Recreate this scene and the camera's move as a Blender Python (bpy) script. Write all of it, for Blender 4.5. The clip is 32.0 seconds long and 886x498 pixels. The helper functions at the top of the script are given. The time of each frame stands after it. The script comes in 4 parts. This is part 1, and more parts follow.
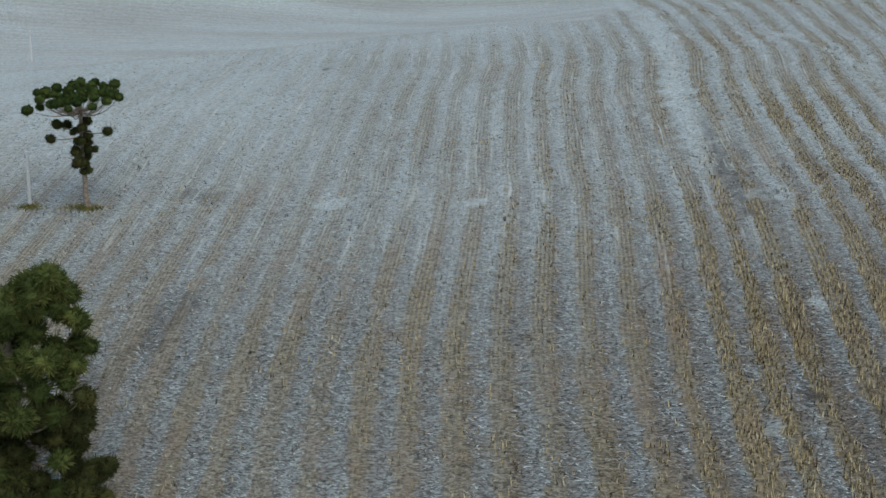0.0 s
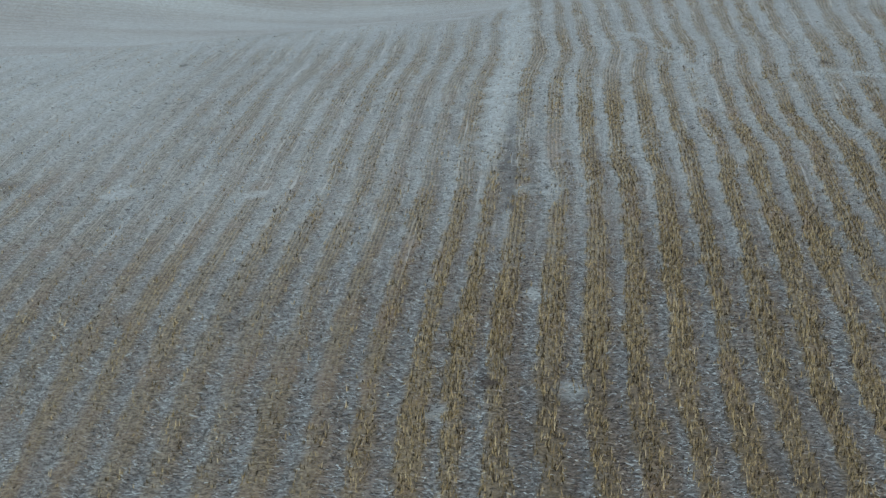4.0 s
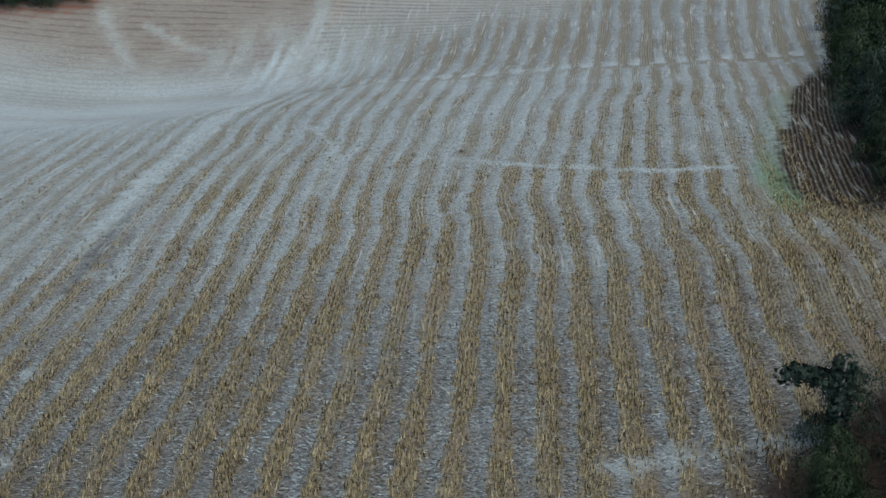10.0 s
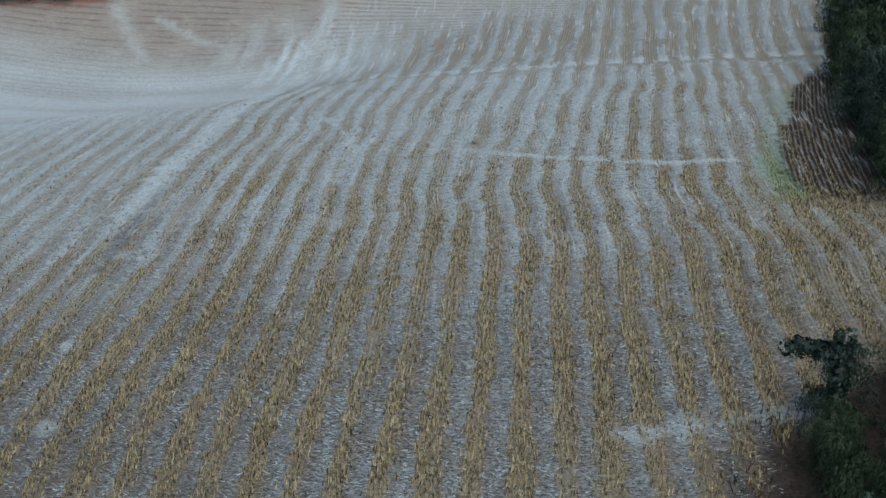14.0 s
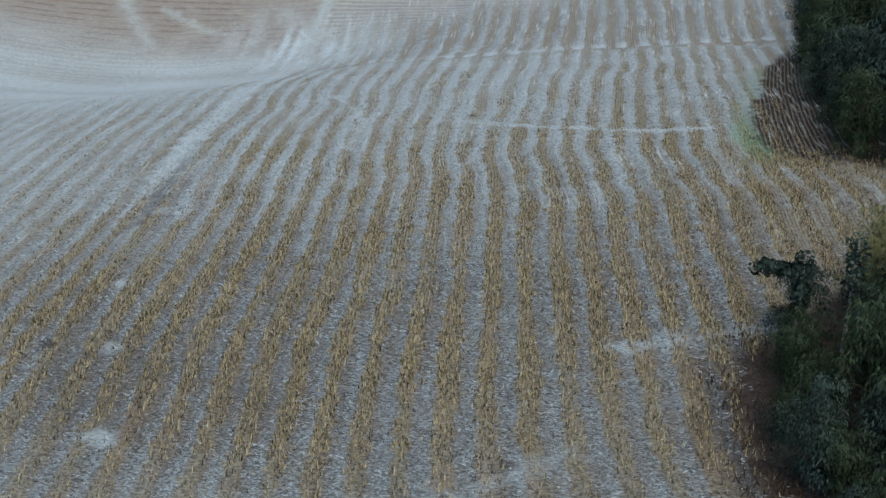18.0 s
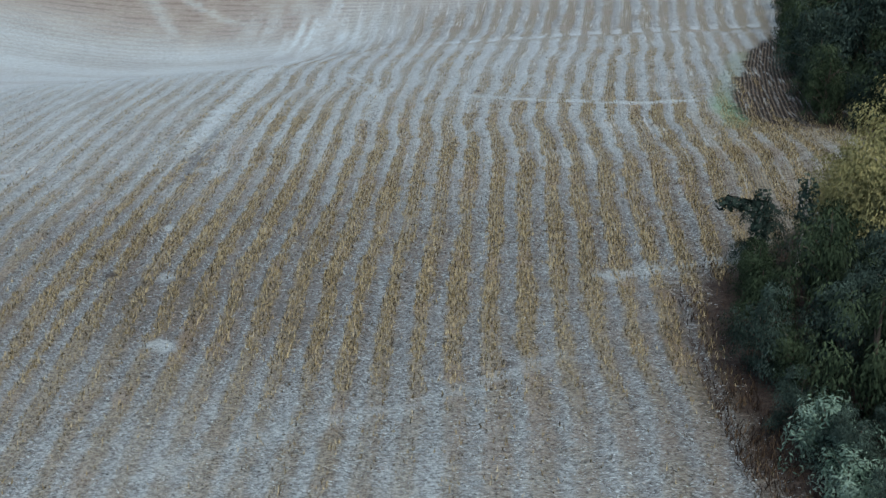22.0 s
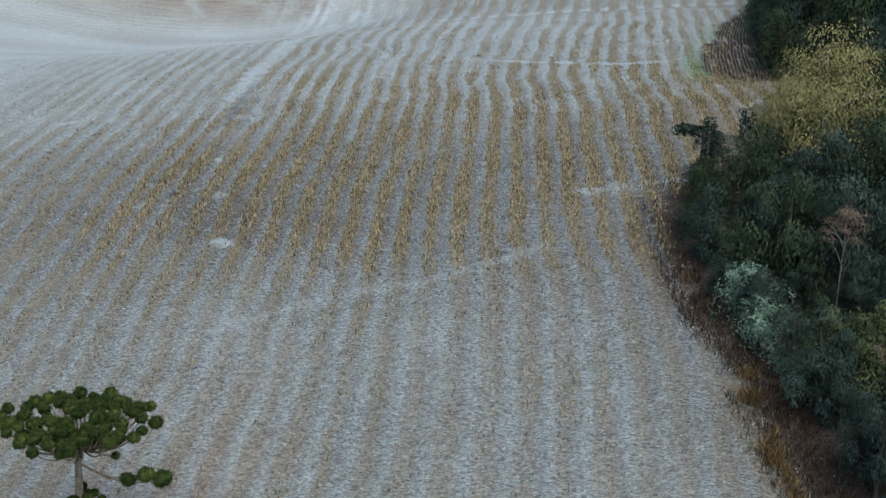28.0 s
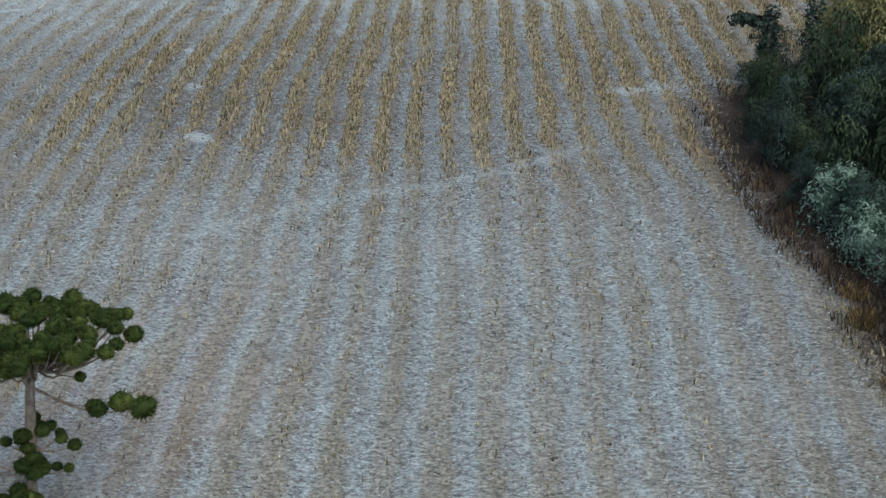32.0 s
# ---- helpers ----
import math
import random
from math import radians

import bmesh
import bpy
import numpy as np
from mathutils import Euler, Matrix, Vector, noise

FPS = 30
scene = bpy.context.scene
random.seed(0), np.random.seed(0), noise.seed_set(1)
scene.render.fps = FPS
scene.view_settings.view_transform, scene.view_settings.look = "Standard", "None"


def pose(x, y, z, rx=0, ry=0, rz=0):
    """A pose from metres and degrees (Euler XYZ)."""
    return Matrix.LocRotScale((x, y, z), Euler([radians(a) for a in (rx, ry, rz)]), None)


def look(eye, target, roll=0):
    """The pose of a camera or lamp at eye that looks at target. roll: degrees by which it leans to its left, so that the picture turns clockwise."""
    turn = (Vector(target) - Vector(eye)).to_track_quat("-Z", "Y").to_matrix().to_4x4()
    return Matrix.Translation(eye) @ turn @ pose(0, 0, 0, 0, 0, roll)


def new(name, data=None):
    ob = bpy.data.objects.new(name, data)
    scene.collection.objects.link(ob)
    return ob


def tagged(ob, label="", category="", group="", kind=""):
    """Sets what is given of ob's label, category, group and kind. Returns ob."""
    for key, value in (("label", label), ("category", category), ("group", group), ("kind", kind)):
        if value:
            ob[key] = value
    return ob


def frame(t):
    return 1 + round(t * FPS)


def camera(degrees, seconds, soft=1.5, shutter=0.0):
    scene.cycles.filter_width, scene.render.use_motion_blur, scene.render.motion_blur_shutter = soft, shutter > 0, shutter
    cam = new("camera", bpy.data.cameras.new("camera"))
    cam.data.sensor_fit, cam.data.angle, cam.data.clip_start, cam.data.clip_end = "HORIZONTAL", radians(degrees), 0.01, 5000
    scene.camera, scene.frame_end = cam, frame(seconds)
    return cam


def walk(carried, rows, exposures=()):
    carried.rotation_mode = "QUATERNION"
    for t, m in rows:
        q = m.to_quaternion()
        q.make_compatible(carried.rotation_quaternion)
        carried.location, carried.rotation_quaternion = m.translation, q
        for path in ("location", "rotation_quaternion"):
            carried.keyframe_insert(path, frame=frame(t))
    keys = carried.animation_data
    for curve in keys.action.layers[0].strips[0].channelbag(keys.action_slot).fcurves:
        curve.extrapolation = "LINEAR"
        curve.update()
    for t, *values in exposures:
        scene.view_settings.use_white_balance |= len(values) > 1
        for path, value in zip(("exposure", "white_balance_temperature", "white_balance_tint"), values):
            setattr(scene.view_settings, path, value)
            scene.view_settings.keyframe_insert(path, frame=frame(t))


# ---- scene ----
# The camera: a drone that slides to the right, then backs away over the field.
cam = camera(40.9, 32.0, soft=1.5)
PATH = [
    (0, (-0.66, -0.40, 30.85), (-10.18, 90.95, -8.69), -0.03),
    (0.5, (1.86, -0.60, 30.88), (-8.25, 90.68, -8.70), -0.08),
    (1, (4.26, -0.69, 30.91), (-6.18, 90.55, -8.67), -0.07),
    (1.5, (6.74, -0.70, 30.93), (-5.42, 90.31, -8.67), -0.31),
    (2, (9.20, -0.62, 30.95), (-3.77, 90.29, -8.63), -0.46),
    (2.5, (11.82, -0.52, 30.96), (-1.42, 90.35, -8.62), -0.49),
    (3, (14.26, -0.34, 30.97), (1.34, 90.55, -8.68), -0.44),
    (3.5, (16.58, -0.36, 30.99), (4.03, 90.61, -8.59), -0.13),
    (5.5, (26.97, 0.20, 31.04), (13.21, 93.68, -1.69), -0.17),
    (6, (29.44, 0.49, 31.07), (15.38, 95.41, 2.91), -0.25),
    (7, (34.59, 0.72, 31.14), (20.27, 95.61, 3.02), -0.26),
    (8, (40.09, 0.91, 31.18), (25.76, 95.73, 2.83), -0.28),
    (8.5, (42.67, 0.68, 31.20), (29.73, 95.41, 1.88), -0.46),
    (9, (45.38, 0.19, 31.24), (34.44, 94.67, 0.36), -0.40),
    (9.5, (47.80, -0.12, 31.24), (37.67, 94.15, -0.56), -0.35),
    (10, (49.88, -0.34, 31.25), (39.78, 93.91, -0.60), -0.33),
    (10.5, (51.40, -0.59, 31.28), (41.17, 93.66, -0.54), -0.37),
    (11, (51.95, -0.90, 31.34), (41.64, 93.32, -0.55), -0.34),
    (13, (49.78, -2.81, 31.52), (39.90, 91.43, -0.45), 0.18),
    (14.5, (48.09, -6.01, 31.30), (38.64, 88.33, -0.50), 0.45),
    (16.5, (47.31, -11.69, 31.00), (39.48, 82.81, -0.75), 0.46),
    (19, (47.25, -19.74, 30.75), (39.28, 74.76, -0.97), 0.44),
    (21, (47.55, -26.45, 30.54), (39.50, 68.07, -1.11), 0.40),
    (23, (48.27, -33.59, 30.33), (40.00, 60.95, -1.18), 0.46),
    (25.5, (48.82, -42.32, 30.01), (40.54, 52.23, -1.46), 0.45),
    (28, (49.44, -51.06, 29.76), (41.06, 43.41, -1.96), 0.34),
    (28.5, (49.69, -52.95, 29.77), (41.22, 41.19, -2.89), 0.44),
    (29, (49.86, -54.64, 29.79), (41.34, 39.09, -4.01), 0.44),
    (30, (50.13, -58.28, 29.74), (41.50, 35.43, -4.10), 0.32),
    (31, (50.29, -61.05, 29.79), (41.47, 32.63, -4.07), 0.30),
    (31.5, (46.52, -49.07, 25.06), (39.89, 44.63, -9.23), 1.09),
    (32, (42.69, -37.82, 20.95), (39.32, 55.69, -14.33), 2.44),
]
walk(cam, [(t, look(eye, target, roll)) for t, eye, target, roll in PATH],
     [(0, 0.05, 6450, 1.0), (3.5, -0.05, 6460, 1.0), (6, -0.07, 6420, 1.0), (8, -0.10, 6410, 1.0), (10, -0.01, 6380, 1.0), (14, 0.10, 6210, 2.0), (20, 0.27, 6260, 3.0), (28, 0.38, 6380, 3.0), (32, 0.43, 6370, 3.0)])

# ---- light: an early, overcast-looking dawn with frost on the ground ----
SUN_HEIGHT, SUN_TURN = radians(64), radians(140)
world = bpy.data.worlds.new("dawn_sky")
scene.world = world
world.use_nodes = True
nt = world.node_tree
sky = nt.nodes.new("ShaderNodeTexSky")
sky.sky_type, sky.sun_disc = "NISHITA", False
sky.sun_elevation, sky.sun_rotation = SUN_HEIGHT, SUN_TURN
sky.air_density, sky.dust_density = 1.0, 2.5
nt.nodes["Background"].inputs["Strength"].default_value = 0.10
nt.links.new(sky.outputs["Color"], nt.nodes["Background"].inputs["Color"])
sun = new("sun", bpy.data.lights.new("sun", "SUN"))
sun.data.energy, sun.data.angle, sun.data.color = 1.5, radians(64), (1.0, 0.95, 0.87)
toward = Vector((math.sin(SUN_TURN) * math.cos(SUN_HEIGHT), math.cos(SUN_TURN) * math.cos(SUN_HEIGHT), math.sin(SUN_HEIGHT)))
sun.matrix_world = look(toward * 200, (0, 0, 0))

# ---- the lie of the land: heights in metres on a coarse plan, joined by smooth splines ----
PLAN_X = np.array([-120.0, -60, -20, 20, 60, 100, 180])
PLAN_Y = np.array([-120.0, -60, -20, 10, 30, 60, 100, 140, 180, 210, 240, 300, 400])
HEIGHTS = [
    [-40.6, -30.2, -21.3, -14.4, -10.3, -6.4, -4.7, 2.4, 12.6, 21.9, 30.4, 44.0, 58.8],
    [-37.4, -28.6, -21.1, -14.2, -9.5, -3.4, -0.6, -2.8, 3.3, 14.8, 24.3, 36.3, 50.4],
    [-34.7, -27.0, -20.3, -13.6, -8.8, -3.0, -0.6, -2.0, -3.4, 11.7, 20.5, 30.8, 44.7],
    [-31.8, -24.4, -18.3, -10.4, -5.7, -1.4, 1.4, 1.8, -0.1, 6.5, 13.6, 24.9, 38.8],
    [-28.0, -20.6, -14.1, -7.4, -3.9, 0.1, 3.5, 3.4, 3.7, 5.8, 9.7, 19.3, 33.1],
    [-23.8, -16.4, -10.6, -5.6, -2.3, 2.7, 5.8, 4.9, 5.3, 6.0, 7.8, 14.4, 27.4],
    [-15.0, -8.2, -3.5, 0.3, 2.6, 5.5, 9.3, 10.3, 8.1, 6.7, 5.6, 6.4, 15.7],
]
HEIGHTS = np.array(HEIGHTS)


def spline_weights(knots, t):
    """The weights of a natural cubic spline's knots at the places t."""
    n, h = len(knots), np.diff(knots)
    m, r = np.zeros((n, n)), np.zeros((n, n))
    m[0, 0] = m[-1, -1] = 1
    for i in range(1, n - 1):
        m[i, i - 1:i + 2] = h[i - 1], 2 * (h[i - 1] + h[i]), h[i]
        r[i, i - 1:i + 2] = 6 / h[i - 1], -6 / h[i - 1] - 6 / h[i], 6 / h[i]
    curve = np.linalg.solve(m, r)
    t = np.clip(np.asarray(t, float), knots[0], knots[-1])
    i = np.clip(np.searchsorted(knots, t) - 1, 0, n - 2)
    d, e = h[i], np.eye(n)
    u = (t - knots[i]) / d
    v = 1 - u
    return (v[..., None] * e[i] + u[..., None] * e[i + 1]
            + (d * d / 6)[..., None] * ((v**3 - v)[..., None] * curve[i] + (u**3 - u)[..., None] * curve[i + 1]))


def height(x, y):
    """The ground's height at places of the plan."""
    x, y = np.atleast_1d(np.asarray(x, float)), np.atleast_1d(np.asarray(y, float))
    return np.einsum("...i,ij,...j->...", spline_weights(PLAN_X, x), HEIGHTS, spline_weights(PLAN_Y, y))


def hz(x, y):
    return float(height(x, y)[0])


# ---- what covers the ground, as smooth masks over the plan ----
RNG = np.random.default_rng(7)
LATTICE = np.random.default_rng(3).random((256, 256))


def blur_noise(x, y, size, turn=0):
    """Smooth noise between 0 and 1 with patches of about that size in metres."""
    u, v = np.asarray(x) / size + 17.3 * turn, np.asarray(y) / size + 31.7 * turn
    i, j = np.floor(u).astype(int), np.floor(v).astype(int)
    a, b = u - i, v - j
    a, b = a * a * (3 - 2 * a), b * b * (3 - 2 * b)
    g = lambda p, q: LATTICE[p % 256, q % 256]
    return (g(i, j) * (1 - a) + g(i + 1, j) * a) * (1 - b) + (g(i, j + 1) * (1 - a) + g(i + 1, j + 1) * a) * b


def ease(lo, hi, v):
    t = np.clip((v - lo) / (hi - lo), 0, 1)
    return t * t * (3 - 2 * t)


def off_line(x, y, line):
    """The distance from each place to a polyline."""
    best = np.full(np.shape(x), 1e9)
    for (ax, ay), (bx, by) in zip(line, line[1:]):
        dx, dy = bx - ax, by - ay
        t = np.clip(((x - ax) * dx + (y - ay) * dy) / (dx * dx + dy * dy), 0, 1)
        best = np.minimum(best, np.hypot(x - ax - t * dx, y - ay - t * dy))
    return best


# Harvested strips: the centre of strip number k where it crosses y = 50.
STRIP_K = np.array([-40, -25, -18, -12, -11, -9, -8, -5, 0, 2, 5, 9, 12, 40])
STRIP_X = np.array([-65, -26.0, -8.5, 7.1, 9.8, 14.1, 17.2, 24.8, 37.05, 42.0, 49.8, 59.6, 67.2, 140])
CREST = ([-200, -80, -60, -47, -37, -22, -10, 2, 5, 6.5], [80, 105, 116, 125, 130, 140, 144, 141, 150, 165])
FAR_TOP = ([-20, 8, 25, 44, 56, 68, 90, 140], [200, 201, 204, 212, 237, 253, 275, 320])
HEDGE = ([-40, 6, 14, 20, 26, 33, 42, 50, 55, 60, 66, 76, 86, 93, 109, 129, 150, 174, 200, 240],
         [73, 69.8, 68.5, 67.5, 65.5, 63.4, 62.3, 61.5, 62.2, 64, 70, 80, 82, 75.2, 76.5, 79.2, 83, 87, 92, 100])
TRACK = [(10.5, 84), (10.3, 92), (10.1, 99), (9.7, 113), (9.3, 130), (8.2, 148), (6.0, 166), (6.6, 176), (7.6, 192)]
CURL = [(21.5, 126.4), (25.2, 119.3), (26.8, 113.4), (27.7, 106.4), (27.6, 101.2)]
CROSS_LINE = [(34.8, 112.9), (41.6, 109.8), (49.9, 107.4), (57.7, 105.6), (64.7, 105.9)]


def row_place(x, y):
    """The place across the rows, with their bends taken out, as the x that the row has at y = 50."""
    bend = np.interp(y, [0, 10, 25, 35, 48, 62, 75, 85, 300], [2.0, 1.7, 1.2, 0.6, 0, -0.5, -0.9, -1.0, -1.0])
    fan = np.clip((x - 36) / 20, -1, 1) * 0.072 * np.maximum(0, y - 90)
    wob = 0.55 * (blur_noise(x * 0.25, y, 9, 1) - 0.5) + 0.5 * (blur_noise(x * 0.6, y, 23, 2) - 0.5)
    return x - bend - fan - wob


# How far the strips stray from even spacing, in strips: rows by place along them, columns by strip.
SLIP_Y = np.array([16.0, 29, 47, 65, 84, 90, 100, 120])
SLIP_K = np.array([-9.0, -6, -3, 0, 3, 6, 9, 12])
SLIP = np.array([
    [0.35, 0.35, 0.30, 0.10, 0.00, -0.04, -0.07, -0.07],
    [-0.25, -0.20, -0.07, 0.00, -0.20, -0.24, -0.35, -0.30],
    [-0.15, -0.10, -0.10, 0.00, -0.03, -0.08, -0.20, -0.20],
    [0.04, 0.08, 0.00, -0.05, -0.05, 0.02, 0.00, -0.05],
    [0.00, 0.00, 0.06, 0.05, -0.08, -0.07, -0.18, -0.18],
    [0.20, 0.35, 0.00, 0.12, 0.15, 0.20, 0.15, 0.15],
    [0.13, 0.25, 0.40, 0.66, 0.78, 0.84, 0.72, 0.80],
    [-0.40, -0.13, 0.31, 0.61, 0.47, 0.94, 0.85, 0.80],
])


def strip_phase(x, y):
    """The number of the strip at places of the plan; whole numbers are the strips' centres."""
    k = np.interp(row_place(x, y), STRIP_X, STRIP_K)
    a, b = np.clip((k + 9) / 3, 0, 6.999), np.interp(y, SLIP_Y, np.arange(8.0))
    b = np.clip(b, 0, 6.999)
    i, j = a.astype(int), b.astype(int)
    a, b = a - i, b - j
    b = b * b * (3 - 2 * b)
    return k + (SLIP[j, i] * (1 - a) + SLIP[j, i + 1] * a) * (1 - b) + (SLIP[j + 1, i] * (1 - a) + SLIP[j + 1, i + 1] * a) * b


def cover(x, y):
    """Shares of stubble, frost, bare soil, dry far field, green growth and ploughing at places of the plan."""
    crest = np.interp(x, *CREST)
    main = ease(1.5, -1.5, y - np.where(x > 6.5, 163 + 1.5 * np.sin(x * 0.3), crest))
    loose = blur_noise(x, y, 9, 16) - 0.5
    top = ease(-30, 12, y - np.interp(x, *FAR_TOP) + 16 * loose)
    right = ease(-2.5, 4.0, x + 4 * loose - np.interp(y, [0, 150, 165, 190, 205], [7, 7, 8, 9.5, 10]))
    far_strips = (1 - main) * right * (1 - top)
    rows_field = np.clip(1 - main - far_strips - top * right, 0, 1)
    k = strip_phase(x, y)
    k_far = (x - 0.02 * (y - 160) * (x - 30) / 10 + 0.8 * (blur_noise(x, y, 14, 5) - 0.5)) / 3.15
    phase = np.where(main > 0.5, k, k_far)
    fray = blur_noise(x, y, 0.8, 3) - 0.5 + 0.8 * (blur_noise(x * 2.0, y * 0.4, 2.5, 4) - 0.5)
    wide = 0.42 * (blur_noise(np.round(phase) * 9.7, y, 7, 15) - 0.5)
    band = ease(0.20, 0.72, 0.5 + 0.5 * np.cos(2 * np.pi * phase) + 0.5 * fray + wide)
    patchy = blur_noise(x, y, 17, 6)
    strong = (0.26 + 0.91 * ease(34, 50, y + 8 * (patchy - 0.5)) * ease(8, 18, x + 14 * (patchy - 0.5)) * ease(118, 92, y)
              + 0.25 * ease(10, 34, x) * ease(80, 110, y))
    strong *= 1 - 0.55 * ease(-2, -22, x) * ease(30, 70, y)
    strong *= 1 - 0.45 * ease(52, 58, x) * ease(60, 54, y)
    strong *= (0.45 + 0.9 * blur_noise(x, y, 6, 8)) * (0.55 + 0.75 * blur_noise(np.round(phase) * 5.3, y, 12, 22))
    stub = band * np.clip(strong, 0, 1.15) * main + band * far_strips * 0.95
    zone = ease(38, 50, y) * ease(92, 72, y) * ease(0, 16, x + 8 * (patchy - 0.5))
    tint = band * (0.70 + 0.5 * blur_noise(np.round(phase) * 7.1, y, 9, 23)) * main * np.clip(0.40 * strong + 0.66 + 0.15 * zone, 0, 1) * (0.74 + 0.26 * ease(26, 50, y)) * (1 - 0.32 * ease(56, 90, y) * ease(14, -14, x))
    # brown trash raked up along one side of each strip
    trash = ease(0.30, 0.85, 0.5 + 0.5 * np.cos(2 * np.pi * (phase - 0.30)) + 0.6 * fray) * (0.25 + 0.9 * blur_noise(np.round(phase + 0.2) * 3.9, y, 8, 24))
    trash = trash * (main * (0.35 + 0.65 * ease(30, 52, y) * ease(120, 80, y)) * (0.45 + 0.55 * ease(-10, 14, x)) + 0.65 * far_strips)
    # bare headland and stubble patches
    stub = np.maximum(stub, 0.9 * ease(2.4, 0.8, off_line(x, y, [(68.0, 94.0), (77, 89.8)]) + 1.2 * fray))
    stub = np.maximum(stub, 0.6 * ease(2.4, 0.6, off_line(x, y, [(66.0, 2), (65.3, 8), (64.6, 12), (63.7, 17), (63.0, 24)]) + 1.0 * fray))
    # frost: pale tracks, turning places and patches
    frost = 0.42 + 0.3 * (blur_noise(x, y, 26, 9) - 0.5) + 0.3 * ease(50, 32, y) * ease(10, 34, x + 0.4 * (50 - y)) * main + 0.5 * ease(84, 108, y) * main + (0.3 - 0.35 * ease(35, 75, x)) * far_strips - 0.25 * ease(24, 4, np.interp(y, *HEDGE) - x) * ease(70, 50, y) + 0.55 * ease(66, 84, y) * ease(24, -4, x) * main - 0.7 * zone - 0.3 * ease(76, 58, y) * ease(36, 14, x + 0.5 * (y - 40)) * main
    frost = frost + 0.6 * ease(16, 2, crest - y) * ease(14, 4, x) * main + 0.35 * ease(78, 92, y) * ease(60, 30, x) * main + 0.25 * ease(30, 16, y) * ease(40, 20, x)
    streak = 0.65 + 0.5 * blur_noise(x * 3.0, y * 0.25, 2.2, 14)
    track = 0.78 * ease(2.2, 0.3, off_line(x, y, TRACK) + 1.1 * fray) * ease(82, 96, y) * streak
    track = np.maximum(track, 0.72 * ease(1.3, 0.1, off_line(x, y, CROSS_LINE) + 1.1 * fray) * (0.45 + 0.55 * ease(38, 46, x)))
    track = np.maximum(track, 0.45 * ease(1.6, 0.2, off_line(x, y, [(-60, 117), (-47, 126), (-37, 130), (-33, 140), (-28, 150)]) + fray))
    for px, py, rx, ry in ((14.3, 82.6, 1.9, 1.7), (15.6, 67.1, 1.2, 0.8), (18.3, 57.0, 1.2, 0.8), (21.0, 46.1, 1.2, 0.8), (10.9, 54.4, 1.0, 0.8),
                           (-6.7, 81.8, 1.5, 1.2), (-17.5, 81, 1.6, 1.2)):
        track = np.maximum(track, 0.62 * ease(1.25, 0.1, np.hypot((x - px) / rx, (y - py) / ry) + 1.1 * fray))
    track = np.maximum(track, 0.5 * ease(1.4, 0.0, off_line(x, y, [(53, 57.2), (57, 58.6), (64, 60.3)]) + 0.9 * fray))
    track = np.maximum(track, 0.26 * ease(1.2, 0.0, off_line(x, y, [(24.4, 31.3), (32.5, 36.2), (40, 38.8), (49.6, 45.2)]) + 0.8 * fray))
    track = np.maximum(track, 0.15 * ease(1.3, 0.1, off_line(x, y, [(17, 84), (24, 87), (31, 91), (36, 100)]) + 0.8 * fray))
    apron = ease(18, 3, np.hypot((x - 5) * 0.8, (y - 182) * 0.8)) * (1 - main) * np.clip(0.15 + 1.0 * blur_noise(x * 2.2, y * 0.3, 2.4, 12) + 0.5 * fray, 0, 1)
    track = np.maximum(track, apron)
    track = np.maximum(track, 0.62 * ease(26, 3, crest - y) * ease(12, 2, x) * main * (0.25 + 0.9 * blur_noise(9 * phase, y, 12, 29)))
    track = np.maximum(track, 0.54 * ease(-12, -36, x + 10 * loose) * ease(74, 104, y + 10 * loose) * main * (0.45 + 0.7 * blur_noise(x, y * 0.5, 4, 30)))
    track = np.maximum(track, 0.23 * ease(68, 86, y) * ease(64, 44, x) * ease(-24, -4, x) * main * (1 - 0.75 * band) * (0.5 + 0.8 * blur_noise(9 * phase, y, 8, 35)))
    track = np.maximum(track, 0.5 * ease(1.0, 0.0, off_line(x, y, CURL) + 0.9 * fray))
    hollow = rows_field * ease(191, 176, y + 10 * (blur_noise(x, y, 22, 10) - 0.5))
    track = np.maximum(track, hollow * (0.36 + 0.45 * blur_noise(x * 0.6, y * 2.5, 9, 13)))
    for line, w in (([(-65.5, 181), (-60, 169), (-52, 152), (-41, 134)], 1.1), ([(-58, 182), (-51.4, 175.6), (-39.8, 176.4), (-31.5, 158.3)], 1.3), ([(-39.2, 174.6), (-41, 153.5), (-38, 127.5)], 1.5),
                    ([(-29, 196.6), (-24.8, 190), (-20, 184), (-29.2, 180.5)], 1.6), ([(-20.6, 194.6), (-12, 190), (-6, 188.8)], 0.9)):
        track = np.maximum(track, 0.46 * rows_field * ease(w * 1.6, 0.0, off_line(x, y, line) + 0.9 * fray))
    far_track = 0.75 * ease(2.4, 0.6, off_line(x, y, [(7.0, 211), (7.9, 201), (7.4, 191), (6.6, 180), (5.6, 163)]) + 1.0 * fray) * ease(214, 196, y)
    track = np.maximum(track, far_track * streak)
    strip_end = y - np.interp(x, [14, 18, 30, 39, 49, 58, 70, 84], [168.2, 164.4, 160.0, 159.1, 161.6, 162.2, 164.1, 165.6])
    track = np.maximum(track, 0.55 * ease(0.5, 1.5, strip_end + 0.6 * fray) * ease(7, 2, strip_end) * (1 - band) * ease(12, 20, x))
    stub *= 1 - 0.92 * np.clip(track, 0, 1)
    tint = np.maximum(tint * (1 - 0.9 * np.clip(track, 0, 1)), 0.9 * stub)
    tint = np.maximum(tint, 0.7 * ease(1.3, 0.3, np.abs(strip_end + 0.3) + 0.8 * fray) * ease(16, 26, x) * ease(88, 82, x))
